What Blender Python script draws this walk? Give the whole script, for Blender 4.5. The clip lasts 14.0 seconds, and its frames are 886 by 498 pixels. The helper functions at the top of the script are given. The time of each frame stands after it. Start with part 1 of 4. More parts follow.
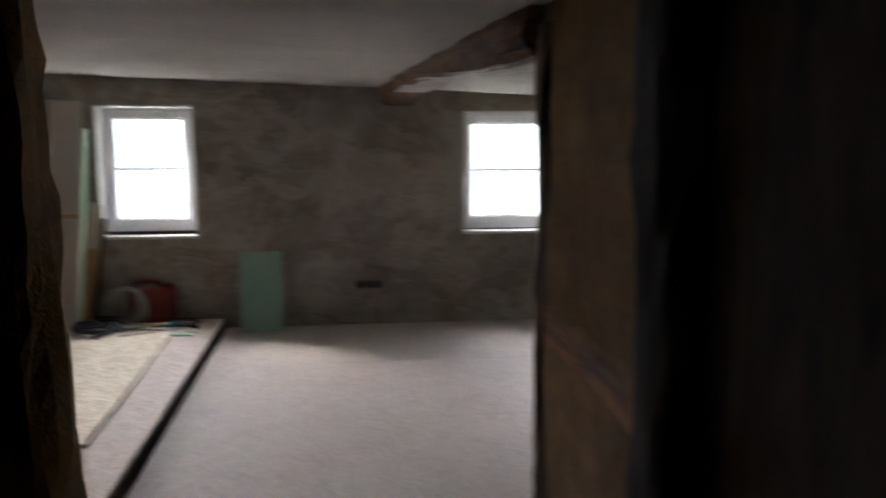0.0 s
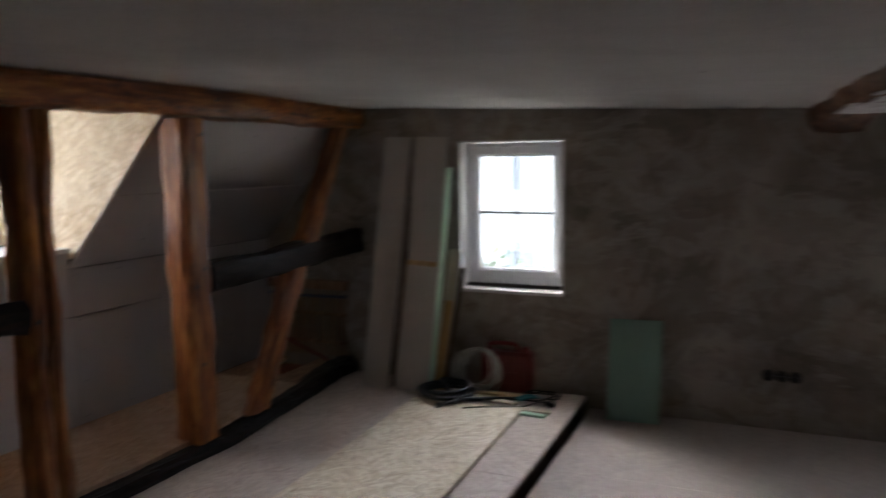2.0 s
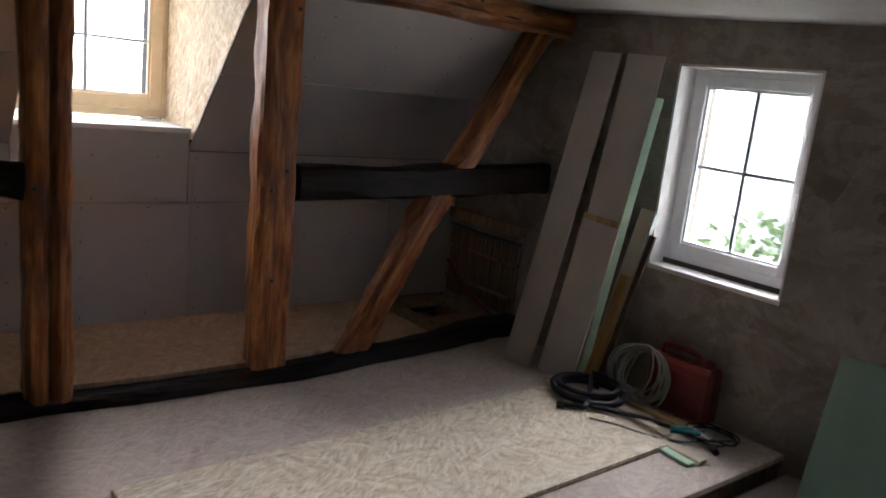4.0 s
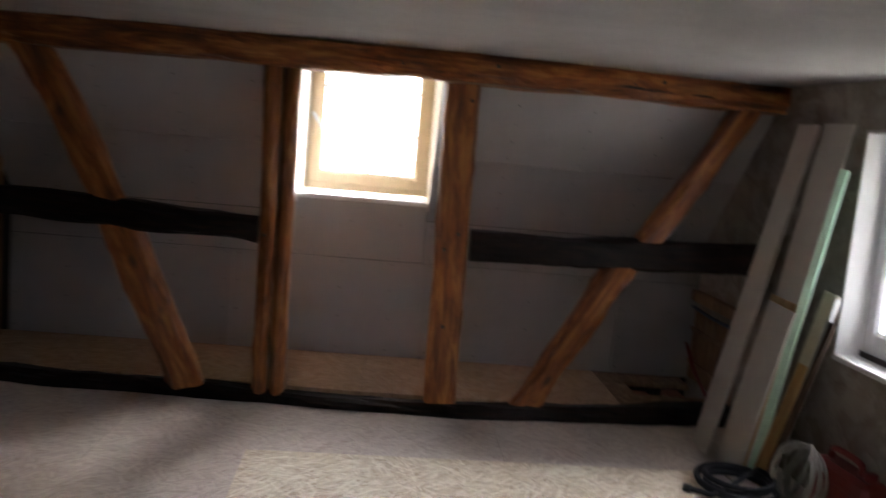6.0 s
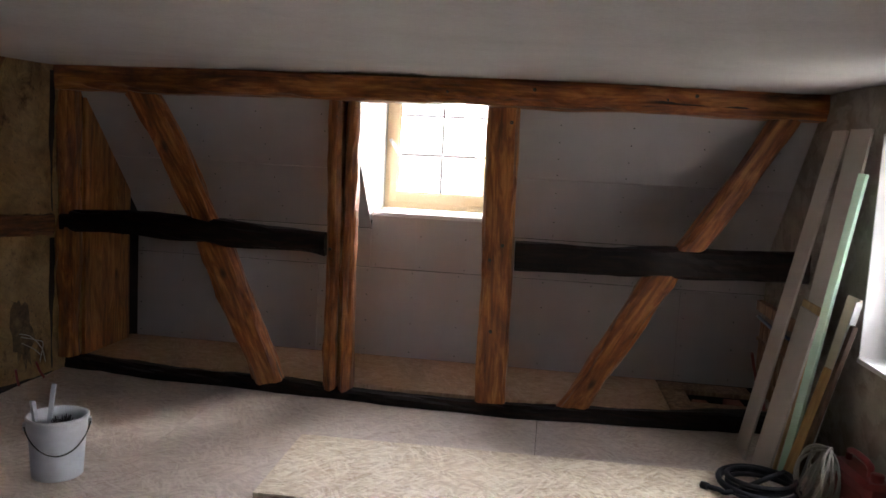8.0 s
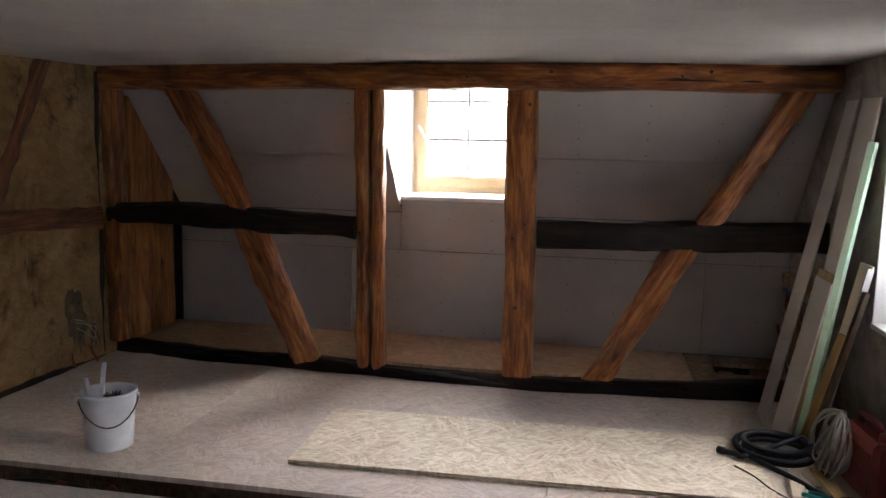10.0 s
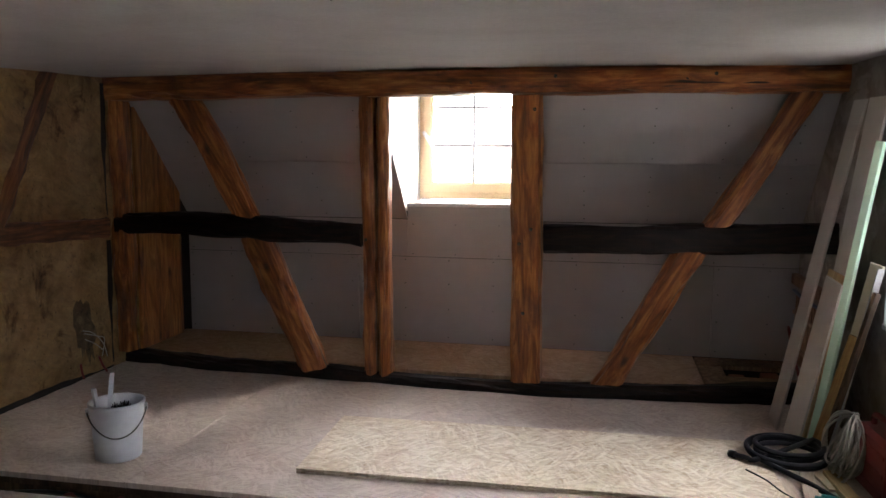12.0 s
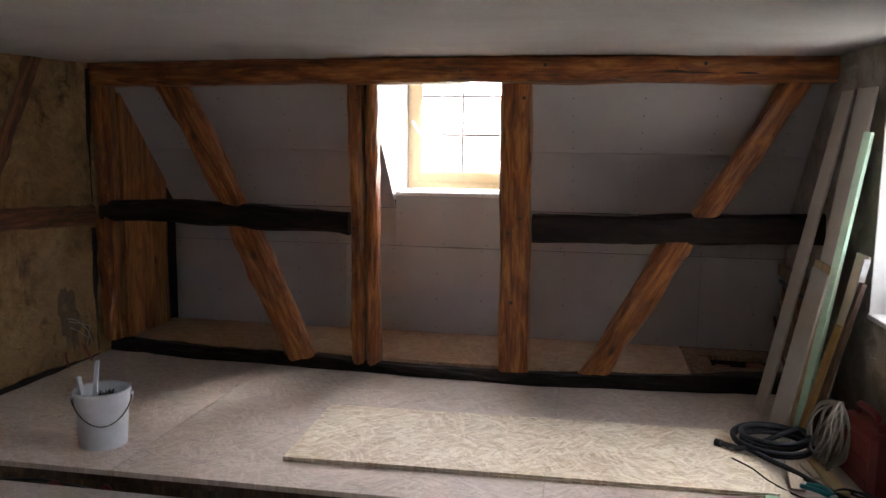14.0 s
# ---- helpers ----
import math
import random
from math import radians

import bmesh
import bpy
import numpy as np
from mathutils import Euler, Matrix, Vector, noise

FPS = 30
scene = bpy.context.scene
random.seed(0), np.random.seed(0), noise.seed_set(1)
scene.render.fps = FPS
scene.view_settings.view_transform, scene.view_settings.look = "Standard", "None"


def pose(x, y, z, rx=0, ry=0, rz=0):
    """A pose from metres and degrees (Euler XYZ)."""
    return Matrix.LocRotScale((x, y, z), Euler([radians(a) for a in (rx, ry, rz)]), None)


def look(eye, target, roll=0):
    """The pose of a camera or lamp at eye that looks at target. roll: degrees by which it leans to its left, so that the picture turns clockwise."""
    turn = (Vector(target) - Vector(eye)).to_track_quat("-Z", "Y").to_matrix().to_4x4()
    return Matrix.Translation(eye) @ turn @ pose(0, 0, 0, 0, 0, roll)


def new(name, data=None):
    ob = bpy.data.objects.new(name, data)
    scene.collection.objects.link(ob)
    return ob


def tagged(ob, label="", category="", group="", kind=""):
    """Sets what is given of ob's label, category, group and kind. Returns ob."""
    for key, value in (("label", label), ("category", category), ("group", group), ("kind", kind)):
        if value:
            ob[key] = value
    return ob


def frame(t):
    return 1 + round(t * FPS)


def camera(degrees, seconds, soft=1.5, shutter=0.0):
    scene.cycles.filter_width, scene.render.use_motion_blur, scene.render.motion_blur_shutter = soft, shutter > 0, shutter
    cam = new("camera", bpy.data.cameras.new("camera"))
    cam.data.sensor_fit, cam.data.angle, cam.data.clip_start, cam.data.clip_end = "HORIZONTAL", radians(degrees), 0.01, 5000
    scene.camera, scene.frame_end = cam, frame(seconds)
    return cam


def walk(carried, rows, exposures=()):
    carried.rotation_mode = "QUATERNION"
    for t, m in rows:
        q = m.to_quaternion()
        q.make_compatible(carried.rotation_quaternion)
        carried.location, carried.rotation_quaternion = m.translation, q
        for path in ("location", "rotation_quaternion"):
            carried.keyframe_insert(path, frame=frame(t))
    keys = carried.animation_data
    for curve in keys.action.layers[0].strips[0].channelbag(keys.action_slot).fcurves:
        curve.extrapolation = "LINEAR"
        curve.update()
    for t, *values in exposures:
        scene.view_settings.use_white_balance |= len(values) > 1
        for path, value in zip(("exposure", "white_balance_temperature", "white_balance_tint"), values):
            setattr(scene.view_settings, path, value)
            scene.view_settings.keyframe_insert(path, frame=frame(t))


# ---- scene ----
cam = camera(59.4, 14.0, 1.5, 0.8)
PATH = [
    (0, (2.785, -6.378, 1.496), (3.008, -4.412, 1.202), -0.1),
    (0.4, (2.923, -6.074, 1.459), (2.819, -4.094, 1.198), -1.3),
    (0.5, (2.957, -5.998, 1.447), (2.792, -4.019, 1.203), -0.6),
    (0.6, (2.995, -5.918, 1.437), (2.787, -3.941, 1.219), -0.6),
    (1, (3.01, -5.697, 1.47), (2.814, -3.722, 1.227), -3.1),
    (1.2, (2.956, -5.593, 1.473), (2.748, -3.619, 1.228), -2.7),
    (1.3, (2.932, -5.551, 1.488), (2.649, -3.589, 1.225), -2.6),
    (1.5, (2.913, -5.434, 1.485), (2.49, -3.493, 1.248), -3.3),
    (2, (2.857, -5.037, 1.586), (2.06, -3.216, 1.36), -0.7),
    (2.2, (2.883, -4.945, 1.591), (1.967, -3.19, 1.309), -0.1),
    (4.3, (3.325, -3.148, 1.46), (1.722, -2.005, 1.105), 4.4),
    (4.5, (3.409, -3.009, 1.464), (1.745, -1.942, 1.155), 2.4),
    (5, (3.757, -2.69, 1.453), (1.903, -1.982, 1.203), 1.9),
    (5.5, (4.016, -2.404, 1.437), (2.078, -1.988, 1.166), 0.7),
    (6, (4.199, -2.088, 1.461), (2.219, -1.955, 1.212), 5.1),
    (6.5, (4.385, -1.891, 1.453), (2.395, -1.988, 1.279), 4.9),
    (7, (4.566, -1.725, 1.475), (2.584, -1.85, 1.236), 4.5),
    (7.5, (4.598, -1.598, 1.47), (2.622, -1.829, 1.259), 4.0),
    (8, (4.565, -1.461, 1.473), (2.595, -1.729, 1.259), 3.1),
    (8.5, (4.619, -1.362, 1.469), (2.659, -1.661, 1.204), 3.3),
    (9, (4.697, -1.299, 1.469), (2.744, -1.64, 1.206), 2.7),
    (9.2, (4.719, -1.305, 1.467), (2.771, -1.672, 1.2), 2.1),
    (11.5, (4.713, -1.287, 1.456), (2.764, -1.668, 1.219), 0.2),
    (12, (4.705, -1.289, 1.456), (2.761, -1.696, 1.22), 0.3),
    (12.5, (4.702, -1.297, 1.454), (2.76, -1.705, 1.207), 0.3),
    (13, (4.707, -1.298, 1.448), (2.763, -1.695, 1.196), 0.3),
    (13.5, (4.703, -1.297, 1.451), (2.758, -1.68, 1.189), 0.5),
    (14, (4.696, -1.296, 1.438), (2.748, -1.671, 1.181), 0.7),
]
EXPOSURES = [(0.0, 4.68, 6050, 13), (0.5, 4.0, 5900, 12), (1.0, 3.8, 5900, 12), (1.5, 3.65, 5900, 12), (2.0, 3.9, 6000, 13), (4.5, 4.25, 6000, 14), (6.0, 4.5, 6100, 15), (7.0, 4.82, 6200, 16), (9.0, 4.86, 6200, 16), (14.0, 4.86, 6200, 16)]
walk(cam, [(t, look(eye, target, roll)) for t, eye, target, roll in PATH], EXPOSURES)

# ---- sky and sun: an overcast day ----
world = bpy.data.worlds.new("overcast_sky")
scene.world = world
world.use_nodes = True
wn = world.node_tree.nodes
sky = wn.new("ShaderNodeTexSky")
sky.sky_type, sky.sun_disc = "NISHITA", False
sky.sun_elevation, sky.sun_rotation = radians(38), radians(-53)
sky.air_density, sky.dust_density, sky.ozone_density = 1.0, 4.0, 0.6
grey = wn.new("ShaderNodeHueSaturation")
grey.inputs["Saturation"].default_value = 0.5
world.node_tree.links.new(sky.outputs[0], grey.inputs["Color"])
world.node_tree.links.new(grey.outputs[0], wn["Background"].inputs["Color"])
wn["Background"].inputs["Strength"].default_value = 0.08
sun = new("sun", bpy.data.lights.new("sun", "SUN"))
sun.data.energy, sun.data.angle, sun.data.color = 1.5, radians(108), (1.0, 0.97, 0.93)
sun.matrix_world = look((-16, 12.05, 15.6), (0, 0, 0))


# ---- materials ----
class Nodes:
    """A node material under construction."""

    def __init__(self, name):
        self.mat = bpy.data.materials.new(name)
        self.mat.use_nodes = True
        self.t = self.mat.node_tree
        self.b = self.t.nodes["Principled BSDF"]
        self.coord = self.t.nodes.new("ShaderNodeTexCoord").outputs["Object"]

    def link(self, a, b):
        self.t.links.new(a, b)

    def mapping(self, scale=(1, 1, 1), rot=(0, 0, 0), vec=None, shift=None):
        n = self.t.nodes.new("ShaderNodeMapping")
        n.inputs["Scale"].default_value, n.inputs["Rotation"].default_value = scale, rot
        self.link(vec or self.coord, n.inputs["Vector"])
        if shift is not None:
            self.link(shift, n.inputs["Location"])
        return n.outputs[0]

    def noise(self, scale=5, detail=4, rough=0.55, vec=None, distort=0.0):
        n = self.t.nodes.new("ShaderNodeTexNoise")
        n.inputs["Scale"].default_value, n.inputs["Detail"].default_value = scale, detail
        n.inputs["Roughness"].default_value, n.inputs["Distortion"].default_value = rough, distort
        self.link(vec or self.coord, n.inputs["Vector"])
        return n.outputs["Fac"]

    def voronoi(self, scale=5, vec=None, out="Color", feature="F1"):
        n = self.t.nodes.new("ShaderNodeTexVoronoi")
        n.feature = feature
        n.inputs["Scale"].default_value = scale
        self.link(vec or self.coord, n.inputs["Vector"])
        return n.outputs[out]

    def ramp(self, fac, *stops):
        n = self.t.nodes.new("ShaderNodeValToRGB")
        e = n.color_ramp.elements
        while len(e) < len(stops):
            e.new(0.5)
        for el, (pos, col) in zip(e, stops):
            el.position = pos
            el.color = (*col, 1) if isinstance(col, tuple) else (col, col, col, 1)
        self.link(fac, n.inputs["Fac"])
        return n.outputs["Color"]

    def mix(self, fac, a, b, mode="MIX"):
        n = self.t.nodes.new("ShaderNodeMix")
        n.data_type, n.blend_type = "RGBA", mode
        for s, v in ((n.inputs[0], fac), (n.inputs[6], a), (n.inputs[7], b)):
            if isinstance(v, (int, float)):
                s.default_value = v
            elif isinstance(v, tuple):
                s.default_value = (*v, 1)
            else:
                self.link(v, s)
        return n.outputs[2]

    def random(self):
        return self.t.nodes.new("ShaderNodeObjectInfo").outputs["Random"]

    def bump(self, height, strength=0.4, distance=0.01):
        n = self.t.nodes.new("ShaderNodeBump")
        n.inputs["Strength"].default_value, n.inputs["Distance"].default_value = strength, distance
        self.link(height, n.inputs["Height"])
        self.link(n.outputs[0], self.b.inputs["Normal"])

    def done(self, color, rough=0.7, metal=0.0):
        if isinstance(color, tuple):
            self.b.inputs["Base Color"].default_value = (*color, 1)
        else:
            self.link(color, self.b.inputs["Base Color"])
        if isinstance(rough, (int, float)):
            self.b.inputs["Roughness"].default_value = rough
        else:
            self.link(rough, self.b.inputs["Roughness"])
        self.b.inputs["Metallic"].default_value = metal
        return self.mat


def wood(name, dark, mid, light, rough=0.5, grain=26.0, worn=0.85, gloss=0.5):
    """Timber with its grain along the local z axis."""
    n = Nodes(name)
    seed = n.t.nodes.new("ShaderNodeVectorMath")
    seed.operation = "SCALE"
    seed.inputs[0].default_value = (7, 3, 11)
    n.link(n.random(), seed.inputs["Scale"])
    vec = n.mapping((1, 1, 0.06), shift=seed.outputs[0])
    fine = n.noise(grain, 6, 0.6, vec, 0.8)
    broad = n.noise(4.5, 5, 0.6, n.mapping((1, 1, 0.3), shift=seed.outputs[0]), 1.4)
    patch = n.noise(13, 4, 0.6, n.mapping((1, 1, 0.16), shift=seed.outputs[0]), 2.2)
    knot = n.voronoi(3.4, n.mapping((1.5, 1.5, 0.75), shift=seed.outputs[0]), "Distance")
    crack = n.noise(11, 2, 0.5, n.mapping((1, 1, 0.03), shift=seed.outputs[0]), 0.5)
    hair = n.noise(120, 3, 0.6, n.mapping((1, 1, 0.08), shift=seed.outputs[0]))
    c = n.ramp(n.mix(0.52, fine, patch), (0.36, dark), (0.5, mid), (0.65, light))
    c = n.mix(0.3, c, n.ramp(hair, (0.35, 0.5), (0.6, 1.0)), "MULTIPLY")
    stain = n.ramp(broad, (0.33, (0.42, 0.32, 0.27)), (0.47, (0.86, 0.8, 0.76)), (0.6, 1.0))
    c = n.mix(worn, c, stain, "MULTIPLY")
    c = n.mix(min(1.0, worn), c, n.ramp(knot, (0.03, 0.1), (0.075, 0.45), (0.13, 1.0)), "MULTIPLY")
    slit = n.ramp(crack, (0.275, 0.08), (0.295, 1.0))
    c = n.mix(min(1.0, worn * 1.2), c, slit, "MULTIPLY")
    n.b.inputs["Specular IOR Level"].default_value = gloss
    n.bump(n.mix(0.5, n.mix(0.4, n.mix(0.5, fine, patch), hair), slit), 0.8, 0.008)
    return n.done(c, n.ramp(fine, (0.3, rough - 0.1), (0.8, rough + 0.15)))


def strands(name, dark, mid, light, wash=None, wash_amount=0.0, rough=0.75, flake=0.6, upright=False):
    """Oriented strand board: patches of flat wood flakes, each patch lying at its own angle."""
    n = Nodes(name)
    if upright:
        n.coord = n.mapping(rot=(radians(90), 0, 0))
    base = n.noise(26, 5, 0.7, n.mapping((1, 1.6, 1)))
    c = n.ramp(base, (0.3, tuple(0.8 * v for v in mid)), (0.7, mid))
    m = base
    for k, (cell, across, shares) in enumerate(((5.0, 72, (0.62, 0.8)), (7.0, 98, (0.7, 0.86)), (10.0, 130, (0.72, 0.86)), (6.0, 78, (0.8, 0.92)), (8.0, 110, (0.8, 0.9)))):
        home = n.t.nodes.new("ShaderNodeTexVoronoi")
        home.voronoi_dimensions = "2D"
        home.inputs["Scale"].default_value = cell
        shifted = n.mapping(rot=(0, 0, 0.7 * k))
        n.link(shifted, home.inputs["Vector"])
        local = n.t.nodes.new("ShaderNodeVectorMath")
        local.operation = "SUBTRACT"
        n.link(shifted, local.inputs[0])
        n.link(home.outputs["Position"], local.inputs[1])
        apart = n.t.nodes.new("ShaderNodeVectorMath")
        apart.operation = "MULTIPLY_ADD"
        n.link(home.outputs["Color"], apart.inputs[0])
        apart.inputs[1].default_value = (9, 7, 0)
        turn = n.t.nodes.new("ShaderNodeVectorRotate")
        turn.rotation_type = "Z_AXIS"
        angle = n.t.nodes.new("ShaderNodeMath")
        angle.operation = "MULTIPLY_ADD"
        sep = n.t.nodes.new("ShaderNodeSeparateColor")
        n.link(home.outputs["Color"], sep.inputs[0])
        n.link(sep.outputs[2], angle.inputs[0])
        angle.inputs[1].default_value, angle.inputs[2].default_value = 2.6, 0.3 - 0.7 * k
        n.link(local.outputs[0], turn.inputs["Vector"])
        n.link(angle.outputs[0], turn.inputs["Angle"])
        n.link(turn.outputs[0], apart.inputs[2])
        chip = n.t.nodes.new("ShaderNodeTexVoronoi")
        chip.voronoi_dimensions = "2D"
        chip.inputs["Scale"].default_value = 1.0
        n.link(n.mapping((across * 0.14, across, 1), vec=apart.outputs[0]), chip.inputs["Vector"])
        tone = n.t.nodes.new("ShaderNodeSeparateColor")
        n.link(chip.outputs["Color"], tone.inputs[0])
        lo, hi = shares
        c = n.mix(n.ramp(tone.outputs[0], (lo, 0.0), (hi, flake * 0.55), (1.0, flake)), c, light)
        c = n.mix(n.ramp(tone.outputs[1], (hi, 0.0), (min(0.99, hi + 0.07), flake * 0.5)), c, dark)
        m = n.mix(0.3, m, tone.outputs[0])
    grain = n.noise(70, 3, 0.6)
    c = n.mix(0.2, c, n.ramp(grain, (0.3, 0.6), (0.7, 1.0)), "MULTIPLY")
    tint = n.noise(2.2, 4, 0.6, None, 0.8)
    c = n.mix(0.22, c, n.ramp(tint, (0.35, (0.72, 0.62, 0.5)), (0.62, 1.0)), "MULTIPLY")
    if wash:
        w = n.noise(1.6, 5, 0.65, None, 0.5)
        c = n.mix(n.ramp(w, (0.3, wash_amount * 0.6), (0.7, min(1.0, wash_amount * 1.25))), c, wash)
        spots = n.noise(38, 2, 0.5)
        c = n.mix(n.ramp(spots, (0.70, 0.0), (0.74, 0.35)), c, (0.62, 0.6, 0.57))
        scuff = n.noise(9, 4, 0.7, n.mapping((1, 0.35, 1)), 1.2)
        c = n.mix(0.35, c, n.ramp(scuff, (0.3, 0.6), (0.42, 1.0)), "MULTIPLY")
    n.bump(m, 0.14, 0.002)
    return n.done(c, rough)


def trowelled(name, dark, mid, light):
    """Scratch-coat clay plaster laid on in overlapping trowel sweeps with ragged edges."""
    n = Nodes(name)
    col, h = n.ramp(n.noise(1.3, 5, 0.6, None, 0.6), (0.3, dark), (0.5, mid), (0.7, light)), None
    for scale, distort, cut, tone, amount in ((1.7, 0.9, 0.50, light, 0.5), (2.8, 1.1, 0.54, dark, 0.42), (2.4, 1.3, 0.55, light, 0.42), (5.0, 1.2, 0.57, mid, 0.5)):
        f = n.noise(scale, 6, 0.58, n.mapping((1, 1, 1.35), (0.2 * scale, 0.3 * scale, 0.1 * scale)), distort)
        col = n.mix(n.ramp(f, (cut, 0.0), (cut + 0.025, amount), (cut + 0.16, amount * 0.35)), col, tone)
        ridge = n.ramp(f, (cut - 0.012, 0.5), (cut, 1.0), (cut + 0.03, 0.6))
        h = ridge if h is None else n.mix(0.5, h, ridge)
    grain = n.noise(95, 4, 0.65)
    pits = n.noise(34, 3, 0.6)
    col = n.mix(0.3, col, n.ramp(grain, (0.3, 0.55), (0.7, 1.0)), "MULTIPLY")
    col = n.mix(0.5, col, n.ramp(pits, (0.27, 0.4), (0.33, 1.0)), "MULTIPLY")
    n.bump(n.mix(0.4, h, grain), 0.8, 0.012)
    return n.done(col, 0.92)


def plaster(name, a, b, c, big=1.6, small=14.0, bump=0.5, rough=0.9, blotch=0.0, drags=0.6):
    """Trowelled mineral plaster: clouds, drag marks and grain."""
    n = Nodes(name)
    clouds = n.noise(big, 6, 0.66, None, 0.5)
    drag = n.noise(small * 0.4, 5, 0.65, n.mapping((1, 1, 2.2), vec=n.mapping(rot=(0, 0.4, 0))), 0.9)
    grain = n.noise(small * 7, 3, 0.6)
    col = n.ramp(clouds, (0.32, a), (0.5, b), (0.7, c))
    col = n.mix(drags, col, n.ramp(drag, (0.32, 0.5), (0.6, 1.0)), "MULTIPLY")
    col = n.mix(0.25, col, n.ramp(grain, (0.3, 0.6), (0.7, 1.0)), "MULTIPLY")
    if blotch:
        spot = n.noise(5.5, 5, 0.7, n.mapping((1, 1, 0.6)), 0.4)
        col = n.mix(blotch, col, n.ramp(spot, (0.30, (0.3, 0.22, 0.16)), (0.42, 1.0)), "MULTIPLY")
        pits = n.noise(42, 4, 0.7, None, 0.5)
        col = n.mix(blotch, col, n.ramp(pits, (0.31, 0.3), (0.39, 1.0)), "MULTIPLY")
    n.bump(n.mix(0.35, drag, grain), bump, 0.012)
    return n.done(col, rough)


def plain(name, color, rough=0.5, metal=0.0, vary=0.12, scale=12.0, bump=0.05):
    n = Nodes(name)
    f = n.noise(scale, 4, 0.6)
    lo = tuple(v * (1 - vary) for v in color)
    hi = tuple(min(1.0, v * (1 + vary)) for v in color)
    if bump:
        n.bump(n.noise(scale * 9, 2), bump, 0.002)
    return n.done(n.ramp(f, (0.3, lo), (0.7, hi)), rough, metal)


OAK = wood("oiled_old_oak", (0.10, 0.029, 0.008), (0.31, 0.10, 0.022), (0.62, 0.27, 0.078), 0.42)
OAK_OLD = wood("dull_reddish_oak", (0.03, 0.012, 0.006), (0.16, 0.062, 0.024), (0.34, 0.15, 0.055), 0.65)
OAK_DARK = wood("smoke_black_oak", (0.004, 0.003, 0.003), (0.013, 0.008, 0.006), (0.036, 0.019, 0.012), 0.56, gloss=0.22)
OAK_LIMED = wood("old_brown_beam_oak", (0.04, 0.018, 0.01), (0.17, 0.08, 0.042), (0.28, 0.155, 0.095), 0.7)
OAK_DULL = wood("unoiled_brown_oak", (0.03, 0.018, 0.01), (0.10, 0.06, 0.035), (0.19, 0.12, 0.07), 0.75)
PINE = plain("pale_varnished_pine", (0.74, 0.59, 0.37), 0.4, vary=0.05, scale=7, bump=0.03)
LATH = wood("new_sawn_spruce", (0.4, 0.25, 0.11), (0.55, 0.38, 0.19), (0.64, 0.47, 0.26), 0.6, 18, worn=0.12)
OSB_FLOOR = strands("dusty_strand_board", (0.28, 0.19, 0.12), (0.57, 0.47, 0.395), (0.74, 0.645, 0.565), (0.59, 0.52, 0.475), 0.36)
OSB_NEW = strands("fresh_strand_board", (0.40, 0.28, 0.17), (0.74, 0.63, 0.465), (0.90, 0.83, 0.69), flake=0.68)
OSB_CHEEK = strands("upright_strand_board", (0.42, 0.29, 0.16), (0.72, 0.58, 0.38), (0.90, 0.82, 0.66), flake=0.7, upright=True)
OSB_BROWN = strands("brown_strand_board", (0.22, 0.11, 0.06), (0.49, 0.32, 0.205), (0.61, 0.44, 0.31), flake=0.45)
OSB_GREY = strands("grey_worn_strand_board", (0.30, 0.23, 0.19), (0.47, 0.405, 0.365), (0.57, 0.51, 0.465), (0.50, 0.455, 0.43), 0.5)
GABLE = trowelled("grey_brown_clay_plaster", (0.165, 0.138, 0.106), (0.275, 0.238, 0.195), (0.44, 0.40, 0.345))
CLAY = plaster("yellow_clay_infill", (0.17, 0.092, 0.036), (0.36, 0.225, 0.092), (0.49, 0.335, 0.155), 2.9, 18, 1.0, blotch=1.0)
CLAY_BROWN = plaster("brown_clay_daub", (0.2, 0.11, 0.045), (0.36, 0.21, 0.085), (0.46, 0.29, 0.13), 2.5, 16, 0.8, blotch=0.6)
CEIL = plaster("smoothed_ceiling_plaster", (0.45, 0.425, 0.41), (0.51, 0.485, 0.47), (0.55, 0.525, 0.51), 1.2, 9, 0.08, drags=0.1)
BOARD = plain("plasterboard_paper", (0.43, 0.405, 0.40), 0.8, vary=0.05, scale=3, bump=0.03)
BOARD_EDGE = plain("plasterboard_offcut", (0.52, 0.48, 0.43), 0.8, vary=0.06, scale=4, bump=0.03)
GREEN = plain("green_plasterboard_paper", (0.23, 0.37, 0.30), 0.75, vary=0.06, scale=4, bump=0.03)
MINT = plain("pale_green_board_edge", (0.5, 0.71, 0.54), 0.7, vary=0.08, scale=6, bump=0.03)
FRAME = plain("white_window_lacquer", (0.75, 0.76, 0.78), 0.35, vary=0.03, scale=5, bump=0.02)
REVEAL = plain("white_reveal_paint", (0.62, 0.61, 0.6), 0.8, vary=0.06, scale=5, bump=0.1)
SEAL = plain("dark_joint_tape", (0.05, 0.035, 0.03), 0.6, vary=0.2)
# near-black colour that stands in for shade in voids and gaps
VOID_SHADE = plain("painted_void_shade", (0.02, 0.017, 0.015), 0.9, vary=0.2)
SCREW = plain("phosphated_screw", (0.04, 0.035, 0.03), 0.5)
BAR = plain("grey_glazing_bar", (0.43, 0.45, 0.49), 0.4, vary=0.05)
REED = wood("brown_reed", (0.14, 0.075, 0.045), (0.3, 0.18, 0.11), (0.44, 0.3, 0.19), 0.8, worn=0.3)
GREYWOOD = plain("gypsum_seam_filler", (0.42, 0.39, 0.38), 0.85, vary=0.05)

